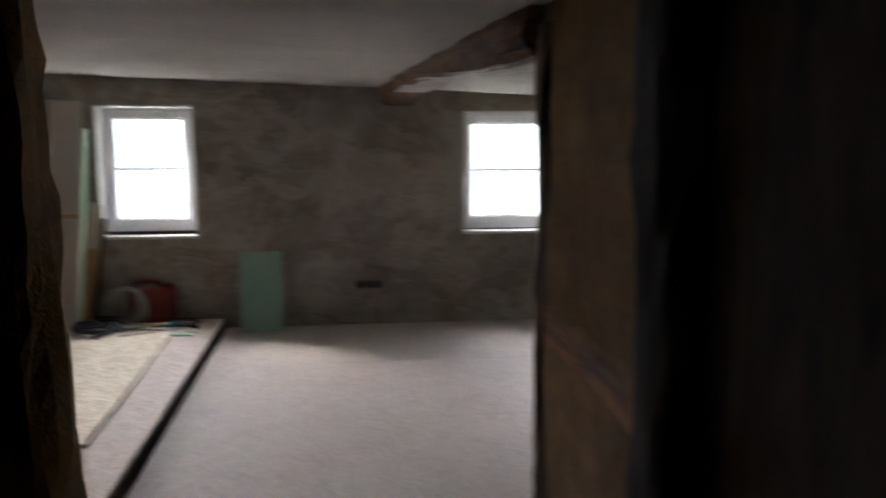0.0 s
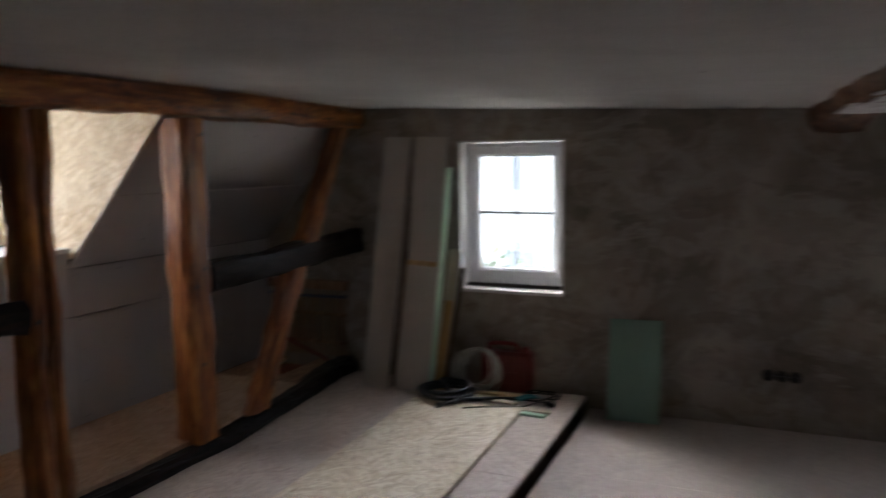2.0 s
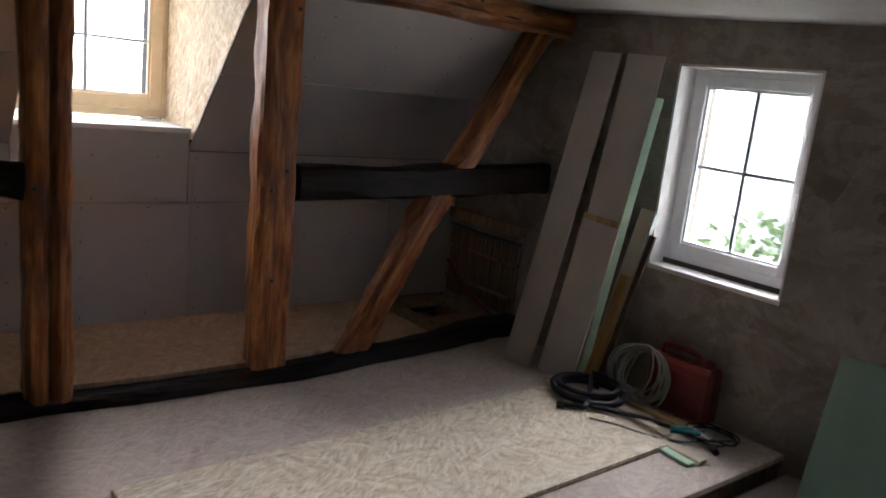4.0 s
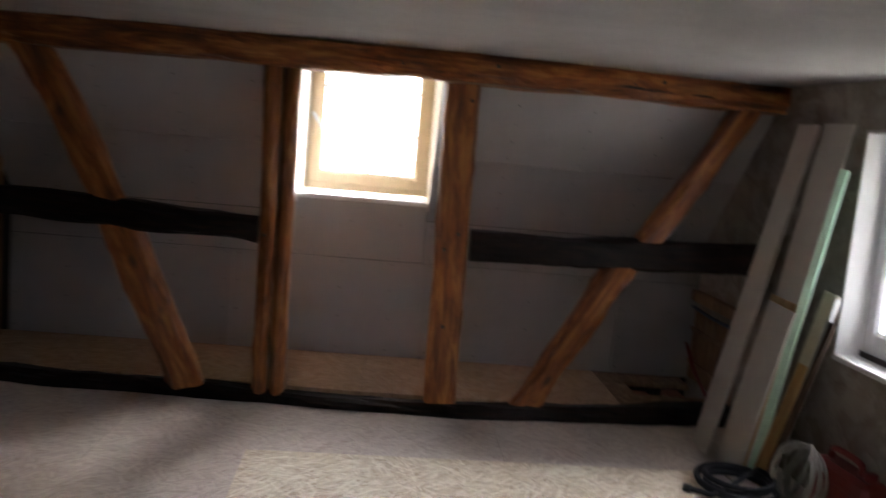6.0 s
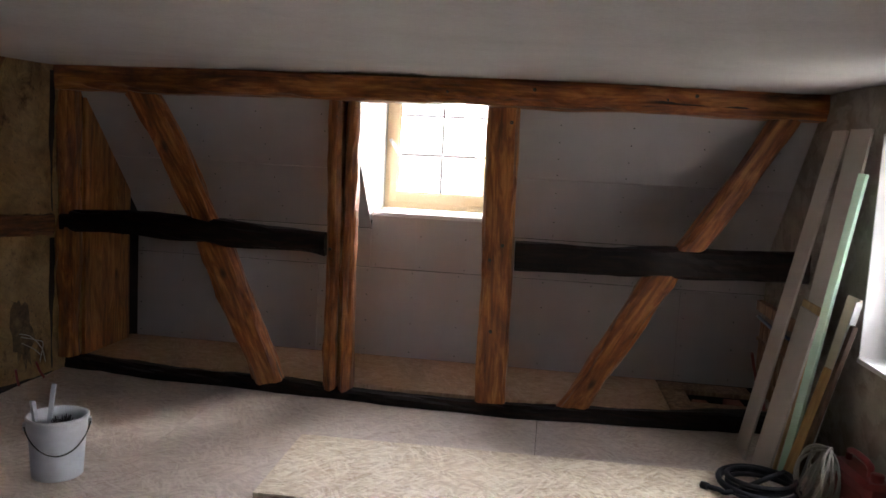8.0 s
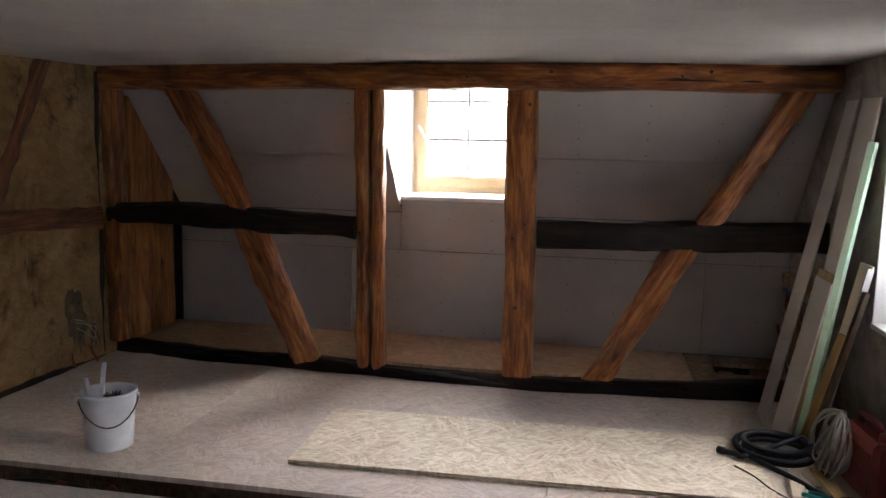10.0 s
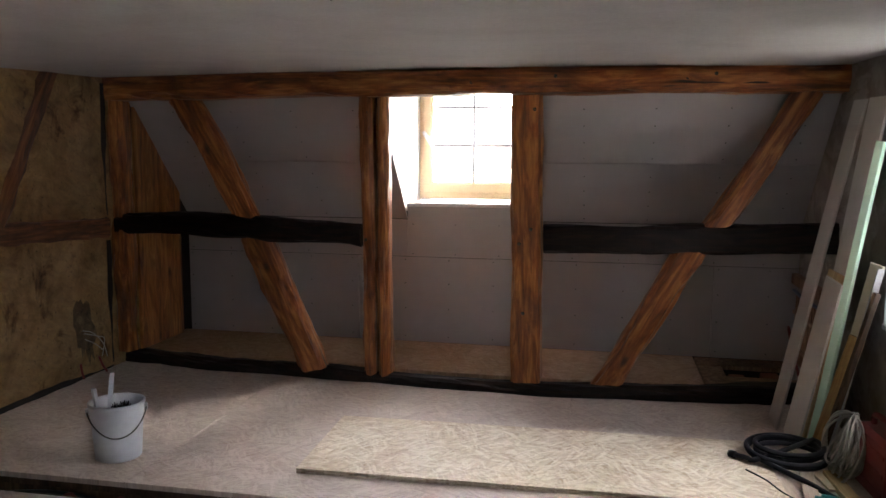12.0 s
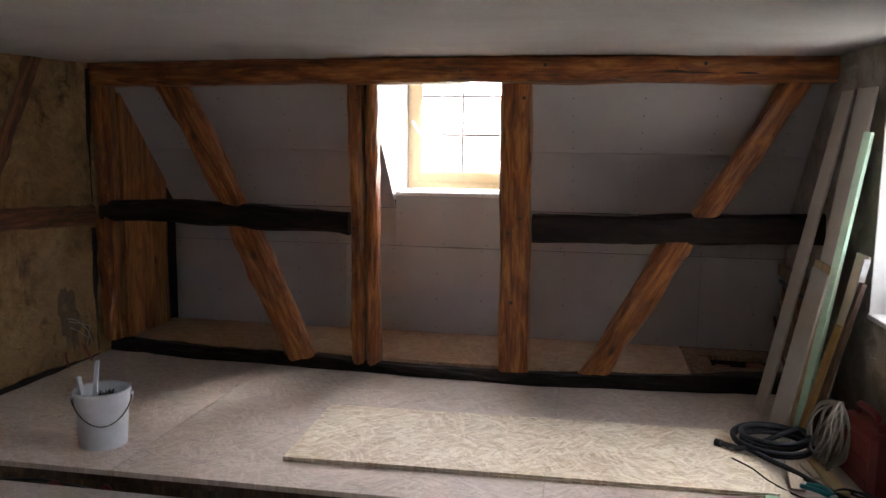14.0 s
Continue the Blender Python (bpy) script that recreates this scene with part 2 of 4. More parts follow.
BATTEN = wood("yellow_brown_batten", (0.2, 0.1, 0.03), (0.42, 0.25, 0.085), (0.55, 0.36, 0.15), 0.5, 16, worn=0.4)
OAK_END = wood("warm_brown_boarding", (0.13, 0.042, 0.012), (0.37, 0.15, 0.042), (0.58, 0.29, 0.095), 0.6, 14, worn=0.8)
LIME = plaster("flaking_limewash", (0.45, 0.42, 0.42), (0.68, 0.65, 0.66), (0.8, 0.78, 0.79), 5, 30, 0.7)
BRICK = plaster("old_red_brick", (0.2, 0.07, 0.04), (0.3, 0.11, 0.07), (0.36, 0.16, 0.1), 4, 30, 0.6)
BEIGE = plain("beige_coated_board", (0.5, 0.45, 0.34), 0.35, vary=0.05, scale=4, bump=0.02)
OFFCUT = wood("pale_sawn_offcut", (0.45, 0.36, 0.25), (0.6, 0.52, 0.4), (0.7, 0.63, 0.52), 0.65, 18, worn=0.12)
BUCKET = plain("scuffed_white_plastic", (0.54, 0.57, 0.61), 0.4, vary=0.1, scale=9, bump=0.05)
GRIP = plain("pale_grey_plastic", (0.5, 0.55, 0.6), 0.4, vary=0.08, scale=20)
STEEL = plain("dull_steel", (0.42, 0.42, 0.43), 0.38, 0.9, vary=0.1, scale=20)
MORTAR = plain("grey_mortar", (0.3, 0.29, 0.27), 0.9, vary=0.2, scale=30, bump=0.4)
BRISTLE = plain("black_bristle", (0.02, 0.02, 0.025), 0.6, vary=0.2)
RED = plain("faded_red_plastic", (0.18, 0.018, 0.016), 0.45, vary=0.12, scale=9)
BLUE = plain("dull_blue_plastic", (0.06, 0.08, 0.14), 0.5, vary=0.15)
TEAL = plain("teal_plastic", (0.02, 0.2, 0.22), 0.4, vary=0.1)
CABLE = plain("off_white_cable_sheath", (0.40, 0.385, 0.34), 0.5, vary=0.1, scale=20)
HOSE = plain("dark_rubber_hose", (0.009, 0.012, 0.018), 0.5, vary=0.2, scale=14)
BLACK = plain("black_rubber", (0.012, 0.012, 0.012), 0.5, vary=0.2)
PATCH = plaster("broken_straw_clay", (0.06, 0.04, 0.022), (0.15, 0.10, 0.05), (0.3, 0.21, 0.1), 12, 40, 1.0)
GRASS = plain("pale_dry_grass", (0.3, 0.31, 0.24), 0.95, vary=0.35, scale=0.4, bump=0.2)
FACADE = plain("pale_house_render", (0.72, 0.71, 0.69), 0.9, vary=0.05, scale=2, bump=0.1)
TILES = plain("grey_roof_tiles", (0.2, 0.17, 0.16), 0.85, vary=0.25, scale=5, bump=0.4)
PANE = plain("curtained_window_pane", (0.42, 0.45, 0.5), 0.1, vary=0.1, bump=0)
LEAF = plain("green_leaves", (0.1, 0.14, 0.06), 0.7, vary=0.4, scale=5, bump=0)
GC = "timbers of the clay wall"

glass_nodes = Nodes("window_glass")
glass_nodes.b.inputs["Transmission Weight"].default_value = 1.0
glass_nodes.b.inputs["IOR"].default_value = 1.02
GLASS = glass_nodes.done((0.97, 0.98, 0.98), 0.0)


# ---- building blocks ----
def mesh_of(bm, name, *mats):
    bmesh.ops.recalc_face_normals(bm, faces=bm.faces)
    me = bpy.data.meshes.new(name)
    bm.to_mesh(me)
    bm.free()
    for m in mats:
        me.materials.append(m)
    return me


def part(name, bm, material, parent=None, label="", m=None):
    """Links a bmesh as one mesh object, under a thing or a part where one is given."""
    ob = new(name, mesh_of(bm, name, material))
    if m is not None:
        ob.matrix_world = m
    if parent:
        ob.parent = parent
        ob.matrix_parent_inverse = parent.matrix_world.inverted() if parent.parent is None else (parent.parent.matrix_world @ parent.matrix_local).inverted()
    if label:
        tagged(ob, label)
    return ob


def empty(name, x=0, y=0, z=0, label="", category="", group="", kind="", rz=0):
    ob = new(name)
    ob.matrix_world = pose(x, y, z, 0, 0, rz)
    return tagged(ob, label, category, group, kind)


def box(bm, x0, x1, y0, y1, z0, z1, bevel=0.0):
    g = bmesh.ops.create_cube(bm, size=1.0, matrix=Matrix.Translation(((x0 + x1) / 2, (y0 + y1) / 2, (z0 + z1) / 2)) @ Matrix.Diagonal((abs(x1 - x0), abs(y1 - y0), abs(z1 - z0), 1)))
    if bevel:
        es = list({e for v in g["verts"] for e in v.link_edges})
        bmesh.ops.bevel(bm, geom=es, offset=bevel, segments=1, affect="EDGES")
    return bm


def boxes(*items, bevel=0.0):
    bm = bmesh.new()
    for it in items:
        box(bm, *it, bevel=bevel)
    return bm


def grid_box(x0, x1, y0, y1, z0, z1, step, wobble, freq=1.7, seed=0.0):
    """A box cut into a grid, its faces gently uneven."""
    bm = bmesh.new()
    box(bm, x0, x1, y0, y1, z0, z1)
    for axis, (a, b) in enumerate(((x0, x1), (y0, y1), (z0, z1))):
        k = int(abs(b - a) / step)
        for i in range(1, k):
            co, no = Vector((0, 0, 0)), Vector((0, 0, 0))
            co[axis], no[axis] = a + (b - a) * i / k, 1
            bmesh.ops.bisect_plane(bm, geom=bm.verts[:] + bm.edges[:] + bm.faces[:], plane_co=co, plane_no=no)
    bm.normal_update()
    for v in bm.verts:
        d = noise.noise(v.co * freq + Vector((seed, seed, seed))) * wobble
        v.co += v.normal * d
    for f in bm.faces:
        f.smooth = False
    return bm


def smooth_path(pts, n):
    """n + 1 points of a Catmull-Rom curve through pts."""
    p = [Vector(q) for q in pts]
    p = [2 * p[0] - p[1], *p, 2 * p[-1] - p[-2]]
    out, segs = [], len(p) - 3
    for i in range(n + 1):
        s = i / n * segs
        k = min(int(s), segs - 1)
        u = s - k
        a, b, c, d = p[k : k + 4]
        out.append(0.5 * (2 * b + (c - a) * u + (2 * a - 5 * b + 4 * c - d) * u * u + (3 * b - a - 3 * c + d) * u ** 3))
    return out


def timber(name, pts, w, d, material, up=(1, 0, 0), rough=0.008, parent=None, label="", category="", group="", taper=1.0, seed=0, chamfer=0.018, step=0.06, kind=""):
    """A hewn timber along pts: w across, d along `up`. Grain runs along local z."""
    a, b = Vector(pts[0]), Vector(pts[-1])
    length = (b - a).length
    z = (b - a).normalized()
    y = (Vector(up) - Vector(up).dot(z) * z).normalized()
    x = y.cross(z)
    m = Matrix((x, y, z)).transposed().to_4x4()
    m.translation = a
    inv = m.inverted()
    n = max(4, int(length / step))
    line = [inv @ p for p in smooth_path(pts, n)]
    bm = bmesh.new()
    rings = []
    per = 5
    for i, c in enumerate(line):
        u = i / n
        f = 1 + (taper - 1) * u
        hw, hd, r = w / 2 * f, d / 2 * f, chamfer
        ring = []
        corners = [(-hw, -hd), (hw, -hd), (hw, hd), (-hw, hd)]
        for k in range(4):
            p0, p1 = Vector(corners[k]), Vector(corners[(k + 1) % 4])
            t = (p1 - p0).normalized()
            for j in range(per):
                q = p0 + t * r + (p1 - p0 - 2 * t * r) * (j / (per - 1))
                co = Vector((c.x + q.x, c.y + q.y, c.z))
                s = Vector((q.x * 9, q.y * 9, c.z * 2.2)) + Vector((seed * 3.1, seed * 1.7, seed))
                s2 = Vector((q.x * 30, q.y * 30, c.z * 7)) + Vector((seed, 0, seed))
                off = rough * noise.noise(s) + rough * 0.35 * noise.noise(s2)
                if j in (0, per - 1):
                    off -= abs(noise.noise(s * 1.7)) * rough * 1.6
                co.x += q.x / max(hw, hd) * off * 2
                co.y += q.y / max(hw, hd) * off * 2
                ring.append(bm.verts.new(co))
        rings.append(ring)
    for r0, r1 in zip(rings, rings[1:]):
        for k in range(len(r0)):
            bm.faces.new((r0[k], r0[(k + 1) % len(r0)], r1[(k + 1) % len(r0)], r1[k]))
    bm.faces.new(rings[0])
    bm.faces.new(rings[-1])
    ob = part(name, bm, material, parent, "", m)
    return tagged(ob, label, category, group, kind)


def tube(bm, pts, r, sides=8, closed=False):
    """A round bar or hose along pts."""
    p = [Vector(q) for q in pts]
    rings = []
    for i, c in enumerate(p):
        t = (p[(i + 1) % len(p)] - p[i - 1]) if closed else (p[min(i + 1, len(p) - 1)] - p[max(i - 1, 0)])
        t.normalize()
        a = t.orthogonal().normalized() if abs(t.z) > 0.95 else t.cross(Vector((0, 0, 1))).normalized()
        b = t.cross(a)
        rings.append([bm.verts.new(c + r * (math.cos(2 * math.pi * k / sides) * a + math.sin(2 * math.pi * k / sides) * b)) for k in range(sides)])
    pairs = list(zip(rings, rings[1:])) + ([(rings[-1], rings[0])] if closed else [])
    for r0, r1 in pairs:
        for k in range(sides):
            f = bm.faces.new((r0[k], r0[(k + 1) % sides], r1[(k + 1) % sides], r1[k]))
            f.smooth = True
    if not closed:
        bm.faces.new(rings[0][::-1])
        bm.faces.new(rings[-1])
    return bm


def lathe(bm, profile, sides=36):
    """Turns (radius, height) points about the z axis."""
    rings = [[bm.verts.new((r * math.cos(2 * math.pi * k / sides), r * math.sin(2 * math.pi * k / sides), z)) for k in range(sides)] for r, z in profile]
    for r0, r1 in zip(rings, rings[1:]):
        for k in range(sides):
            bm.faces.new((r0[k], r0[(k + 1) % sides], r1[(k + 1) % sides], r1[k])).smooth = True
    bm.faces.new(rings[0][::-1])
    return bm


def prism(bm, outline, y0, y1):
    """An outline of (x, z) points, extruded from y0 to y1."""
    a = [bm.verts.new((x, y0, z)) for x, z in outline]
    b = [bm.verts.new((x, y1, z)) for x, z in outline]
    bm.faces.new(a)
    bm.faces.new(b[::-1])
    for k in range(len(a)):
        bm.faces.new((a[k], a[(k + 1) % len(a)], b[(k + 1) % len(a)], b[k]))
    return bm


def board(name, material, base, top, width, thick, across, parent=None, **tags):
    """A flat board from base to top; across is the way its width runs. Local z is its length."""
    a, b = Vector(base), Vector(top)
    z = (b - a).normalized()
    x = (Vector(across) - Vector(across).dot(z) * z).normalized()
    y = z.cross(x)
    m = Matrix((x, y, z)).transposed().to_4x4()
    m.translation = a
    bm = boxes((-width / 2, width / 2, -thick / 2, thick / 2, 0, (b - a).length), bevel=min(0.002, thick * 0.2))
    ob = part(name, bm, material, parent, "", m)
    return tagged(ob, **tags)


# ---- the shell ----
BACK = -4.6          # clay wall's face
RIGHT = 6.9          # far side of the room
LOW = -0.08          # lower floor
SLOPE_TOP, SLOPE_FOOT = (-0.08, 1.86), (-0.85, 1.0)

gable = boxes(
    (-1.6, 0.78, 0, 0.36, -0.4, 2.6), (1.53, 3.68, 0, 0.36, -0.4, 2.6), (4.46, RIGHT + 0.3, 0, 0.36, -0.4, 2.6),
    (0.78, 1.53, 0, 0.36, -0.4, 0.665), (0.78, 1.53, 0, 0.36, 1.72, 2.6),
    (3.68, 4.46, 0, 0.36, -0.4, 0.665), (3.68, 4.46, 0, 0.36, 1.68, 2.6))
part("wall_north", gable, GABLE)
tagged(bpy.data.objects["wall_north"], "gable wall in rough grey-brown trowelled clay plaster", "wall", kind="structure")

wall_right = part("wall_east", grid_box(RIGHT, RIGHT + 0.3, -7.6, 0, -0.4, 2.6, 0.8, 0.01), GABLE)
tagged(wall_right, "plain plastered side wall closing the room", "wall", kind="structure")

# ceiling: falls a little towards the far side, and sags
bm = bmesh.new()
nx, ny = 24, 20
top, bot = [], []
for i in range(nx + 1):
    for j in range(ny + 1):
        x, y = -0.16 + (RIGHT + 0.4) * i / nx, -4.75 + 4.75 * j / ny
        z = 1.987 - 0.036 * x - 0.019 * (abs(y + 2.3) / 2.3) ** 2 + 0.012 * noise.noise(Vector((x * 1.1, y * 1.1, 3)))
        bot.append(bm.verts.new((x, y, z)))
        top.append(bm.verts.new((x, y, z + 0.6)))
for i in range(nx):
    for j in range(ny):
        k = i * (ny + 1) + j
        q = (k, k + 1, k + ny + 2, k + ny + 1)
        bm.faces.new([bot[v] for v in q]).smooth = True
        bm.faces.new([top[v] for v in q[::-1]])
for lst in ([k for k in range(ny + 1)], [nx * (ny + 1) + k for k in range(ny + 1)], [i * (ny + 1) for i in range(nx + 1)], [i * (ny + 1) + ny for i in range(nx + 1)]):
    for a, b in zip(lst, lst[1:]):
        bm.faces.new((bot[a], bot[b], top[b], top[a]))
tagged(part("ceiling", bm, CEIL), "smooth off-white plastered ceiling with trowel marks", "ceiling", kind="structure")

# clay wall with the doorway, the passage and its walls
tagged(part("wall_south", boxes((-1.2, 2.12, BACK - 0.2, BACK, -0.4, 2.6)), CLAY), "yellow clay infill wall with stains between timbers", "wall", kind="structure")
tagged(part("wall_passage", grid_box(3.33, 3.5, -5.05, -4.1, -0.4, 2.6, 0.12, 0.015), CLAY_BROWN), "clay-plastered passage wall beside the doorway", "wall", kind="structure")
tagged(part("wall_south_east", boxes((3.5, RIGHT, -4.3, -4.1, -0.4, 2.6)), CLAY), "clay infill wall beyond the doorway", "wall", kind="structure")
for nm, dims in (("wall_hall_east", (3.34, 3.6, -7.6, -5.05, -0.4, 2.6)), ("wall_hall_south", (1.0, 3.34, -7.8, -7.6, -0.4, 2.6)), ("wall_hall_west", (0.8, 1.0, -7.8, BACK - 0.2, -0.4, 2.6))):
    tagged(part(nm, boxes(dims), OAK_DULL), "dark brown boarded wall of the unlit passage", "wall", kind="structure")
tagged(part("ceiling_hall", boxes((0.8, 3.6, -7.8, -4.75, 2.02, 2.2)), OAK_DULL), "dark low ceiling of the passage", "ceiling", kind="structure")
tagged(part("floor_hall", boxes((0.8, 3.6, -7.8, BACK, -0.4, LOW - 0.004)), OSB_GREY), "worn strand board floor of the passage", "floor", kind="structure")

# floors
floor = empty("floor", 0, 0, 0, "strand board floor in two levels, grey with plaster dust", "floor", kind="structure")

def slab(outline, z0, z1):
    """A flat plate over an outline of (x, y) points."""
    bm = bmesh.new()
    lo = [bm.verts.new((x, y, z0)) for x, y in outline]
    hi = [bm.verts.new((x, y, z1)) for x, y in outline]
    bm.faces.new(lo[::-1])
    bm.faces.new(hi)
    for k in range(len(lo)):
        bm.faces.new((lo[k], lo[(k + 1) % len(lo)], hi[(k + 1) % len(lo)], hi[k]))
    return bm


def edge_x(y):
    """Where the upper floor ends, at y."""
    return 1.695 - 0.0125 * y


for y0, y1 in ((-4.6, -3.36), (-3.357, -1.46), (-1.457, 0.0)):
    part("floor_panel", slab([(-0.14, y0), (edge_x(y0), y0), (edge_x(y1), y1), (-0.14, y1)], -0.025, 0), OSB_FLOOR, floor, "strand board panel dulled by pinkish-grey dust")
    part("edge_batten", slab([(1.6, y0), (edge_x(y0) - 0.004, y0), (edge_x(y1) - 0.004, y1), (1.6, y1)], -0.055, -0.026), OAK_DULL, floor, "batten under the edge of the upper floor")
for x0, x1, y0, y1 in [(0, 4.3, -4.6, -2.203), (0, 4.3, -2.2, -1.1), (0, 4.3, -1.097, 0), (4.303, RIGHT, -4.6, -1.9), (4.303, RIGHT, -1.897, 0)]:
    xa, xb = (x0, x0) if x0 else (edge_x(y0) + 0.028, edge_x(y1) + 0.028)
    part("floor_panel", slab([(xa, y0), (x1, y0), (x1, y1), (xb, y1)], LOW - 0.025, LOW), OSB_GREY, floor, "strand board panel worn grey, on the lower level")
# the darkness under the floor boards is put into this fill's colour
part("subfloor", boxes((-1.2, RIGHT, -4.75, 0.0, -0.4, -0.2)), VOID_SHADE, floor, "near-black fill below the boards, shade put into its colour")
part("joist", boxes((1.55, 1.68, -4.6, 0, -0.2, -0.056)), OAK_DULL, floor, "old joist under the edge of the boards")
part("joist", boxes((1.84, 2.0, -4.6, 0, -0.2, LOW - 0.026)), OAK_DULL, floor, "old joist under the edge of the boards")
part("floor_panel", slab([(-0.86, -4.55), (-0.22, -4.55), (-0.13, -3.75), (-0.12, -3.04), (-0.075, -2.2), (-0.86, -2.2)], 0.05, 0.075), OSB_BROWN, floor, "brown strand board panel behind the sill timber")
part("floor_panel", slab([(-0.86, -2.197), (-0.075, -2.197), (-0.085, -1.4), (-0.15, -0.665), (-0.86, -0.665)], 0.05, 0.075), OSB_BROWN, floor, "brown strand board panel behind the sill timber")

# roof slope, knee wall and dormer
DY0, DY1 = -2.722, -1.872
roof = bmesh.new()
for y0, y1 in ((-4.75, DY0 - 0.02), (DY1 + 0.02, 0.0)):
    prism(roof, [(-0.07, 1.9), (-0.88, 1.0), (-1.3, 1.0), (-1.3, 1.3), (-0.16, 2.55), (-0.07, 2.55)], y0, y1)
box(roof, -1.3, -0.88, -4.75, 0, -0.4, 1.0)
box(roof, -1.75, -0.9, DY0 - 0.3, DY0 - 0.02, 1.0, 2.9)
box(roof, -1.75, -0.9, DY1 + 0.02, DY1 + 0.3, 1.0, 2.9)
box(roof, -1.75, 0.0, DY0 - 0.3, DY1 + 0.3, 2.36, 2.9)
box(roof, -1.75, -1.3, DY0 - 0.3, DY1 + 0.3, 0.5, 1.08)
# roof body in the void colour, so unlit space behind boards is painted in
tagged(part("wall_roof", roof, VOID_SHADE), "rough roof structure behind the boards, painted near-black as shade", "roof", kind="structure")


def slope_x(z):
    return SLOPE_FOOT[0] + (z - SLOPE_FOOT[1]) * (SLOPE_TOP[0] - SLOPE_FOOT[0]) / (SLOPE_TOP[1] - SLOPE_FOOT[1])


lining = empty("plasterboard_lining", -0.85, -2.3, 0.085, "grey plasterboard lining of the knee wall and roof slope", "wall lining", kind="structure")
SCREWS = []
for y0, y1 in ((-4.5, -3.1), (-3.097, -1.849), (-1.843, -0.55), (-0.547, -0.004)):
    part("plasterboard", boxes((-0.866, -0.85, y0, y1, 0.078, 0.716), bevel=0.002), BOARD, lining)
    SCREWS += [(-0.85, yy, zz) for yy in np.arange(y0 + 0.03, y1, 0.33) for zz in (0.12, 0.33, 0.52, 0.695)]
for y0, y1 in ((-4.5, DY0), (DY0 + 0.003, DY1 - 0.003), (DY1, -0.004)):
    top_z = 1.088 if y0 == DY0 + 0.003 else 0.995
    part("plasterboard", boxes((-0.866, -0.85, y0, y1, 0.72, top_z), bevel=0.002), BOARD, lining)
    SCREWS += [(-0.85, yy, zz) for yy in np.arange(y0 + 0.04, y1, 0.32) for zz in (0.742, 0.96)]
for y0, y1 in ((-4.5, DY0), (DY1, -0.004)):
    for z0, z1 in ((1.0, 1.415), (1.419, 1.86)):
        part("plasterboard", prism(bmesh.new(), [(slope_x(z0), z0), (slope_x(z1), z1), (slope_x(z1) - 0.012, z1 + 0.011), (slope_x(z0) - 0.012, z0 + 0.011)], y0, y1), BOARD, lining)
        SCREWS += [(slope_x(zz) + 0.001, yy, zz) for yy in np.arange(y0 + (0.436 if y0 == DY1 else 0.3), y1, 0.428) for zz in np.arange(z0 + 0.03, z1, 0.1)]
sc = bmesh.new()
for x, y, z in SCREWS:
    box(sc, x - 0.001, x + 0.0015, y - 0.0036, y + 0.0036, z - 0.0036, z + 0.0036)
tagged(part("screws", sc, SCREW, lining, "rows of dark screw heads"), kind="stuff")

part("seam_strip", boxes((-0.8495, -0.8465, -1.856, -1.836, 0.092, 0.93), bevel=0.001), GREYWOOD, lining, "pale filled vertical seam")

dormer = empty("dormer_lining", -0.85, -2.34, 1.08, "bright dormer reveal lined with strand board and white sill", "dormer", kind="structure")
tri = [(slope_x(1.06) - 0.001, 1.06), (slope_x(1.86), 1.86), (slope_x(1.86), 2.36), (-1.3, 2.36), (-1.3, 1.06)]
part("cheek_board", prism(bmesh.new(), tri, DY1, DY1 + 0.018), OSB_CHEEK, dormer, "strand board cheek of the dormer")
part("cheek_board", prism(bmesh.new(), tri, DY0 - 0.018, DY0), REVEAL, dormer, "white cheek of the dormer")
part("head_board", boxes((-1.3, -0.1, DY0, DY1, 2.225, 2.359)), REVEAL, dormer)
part("header", boxes((-0.15, -0.1, DY0, DY1, 1.99, 2.224)), BOARD, dormer)
part("sill_board", boxes((-1.3, -0.84, DY0 + 0.001, DY1 - 0.001, 1.09, 1.118), bevel=0.003), REVEAL, dormer, "white dormer sill board")


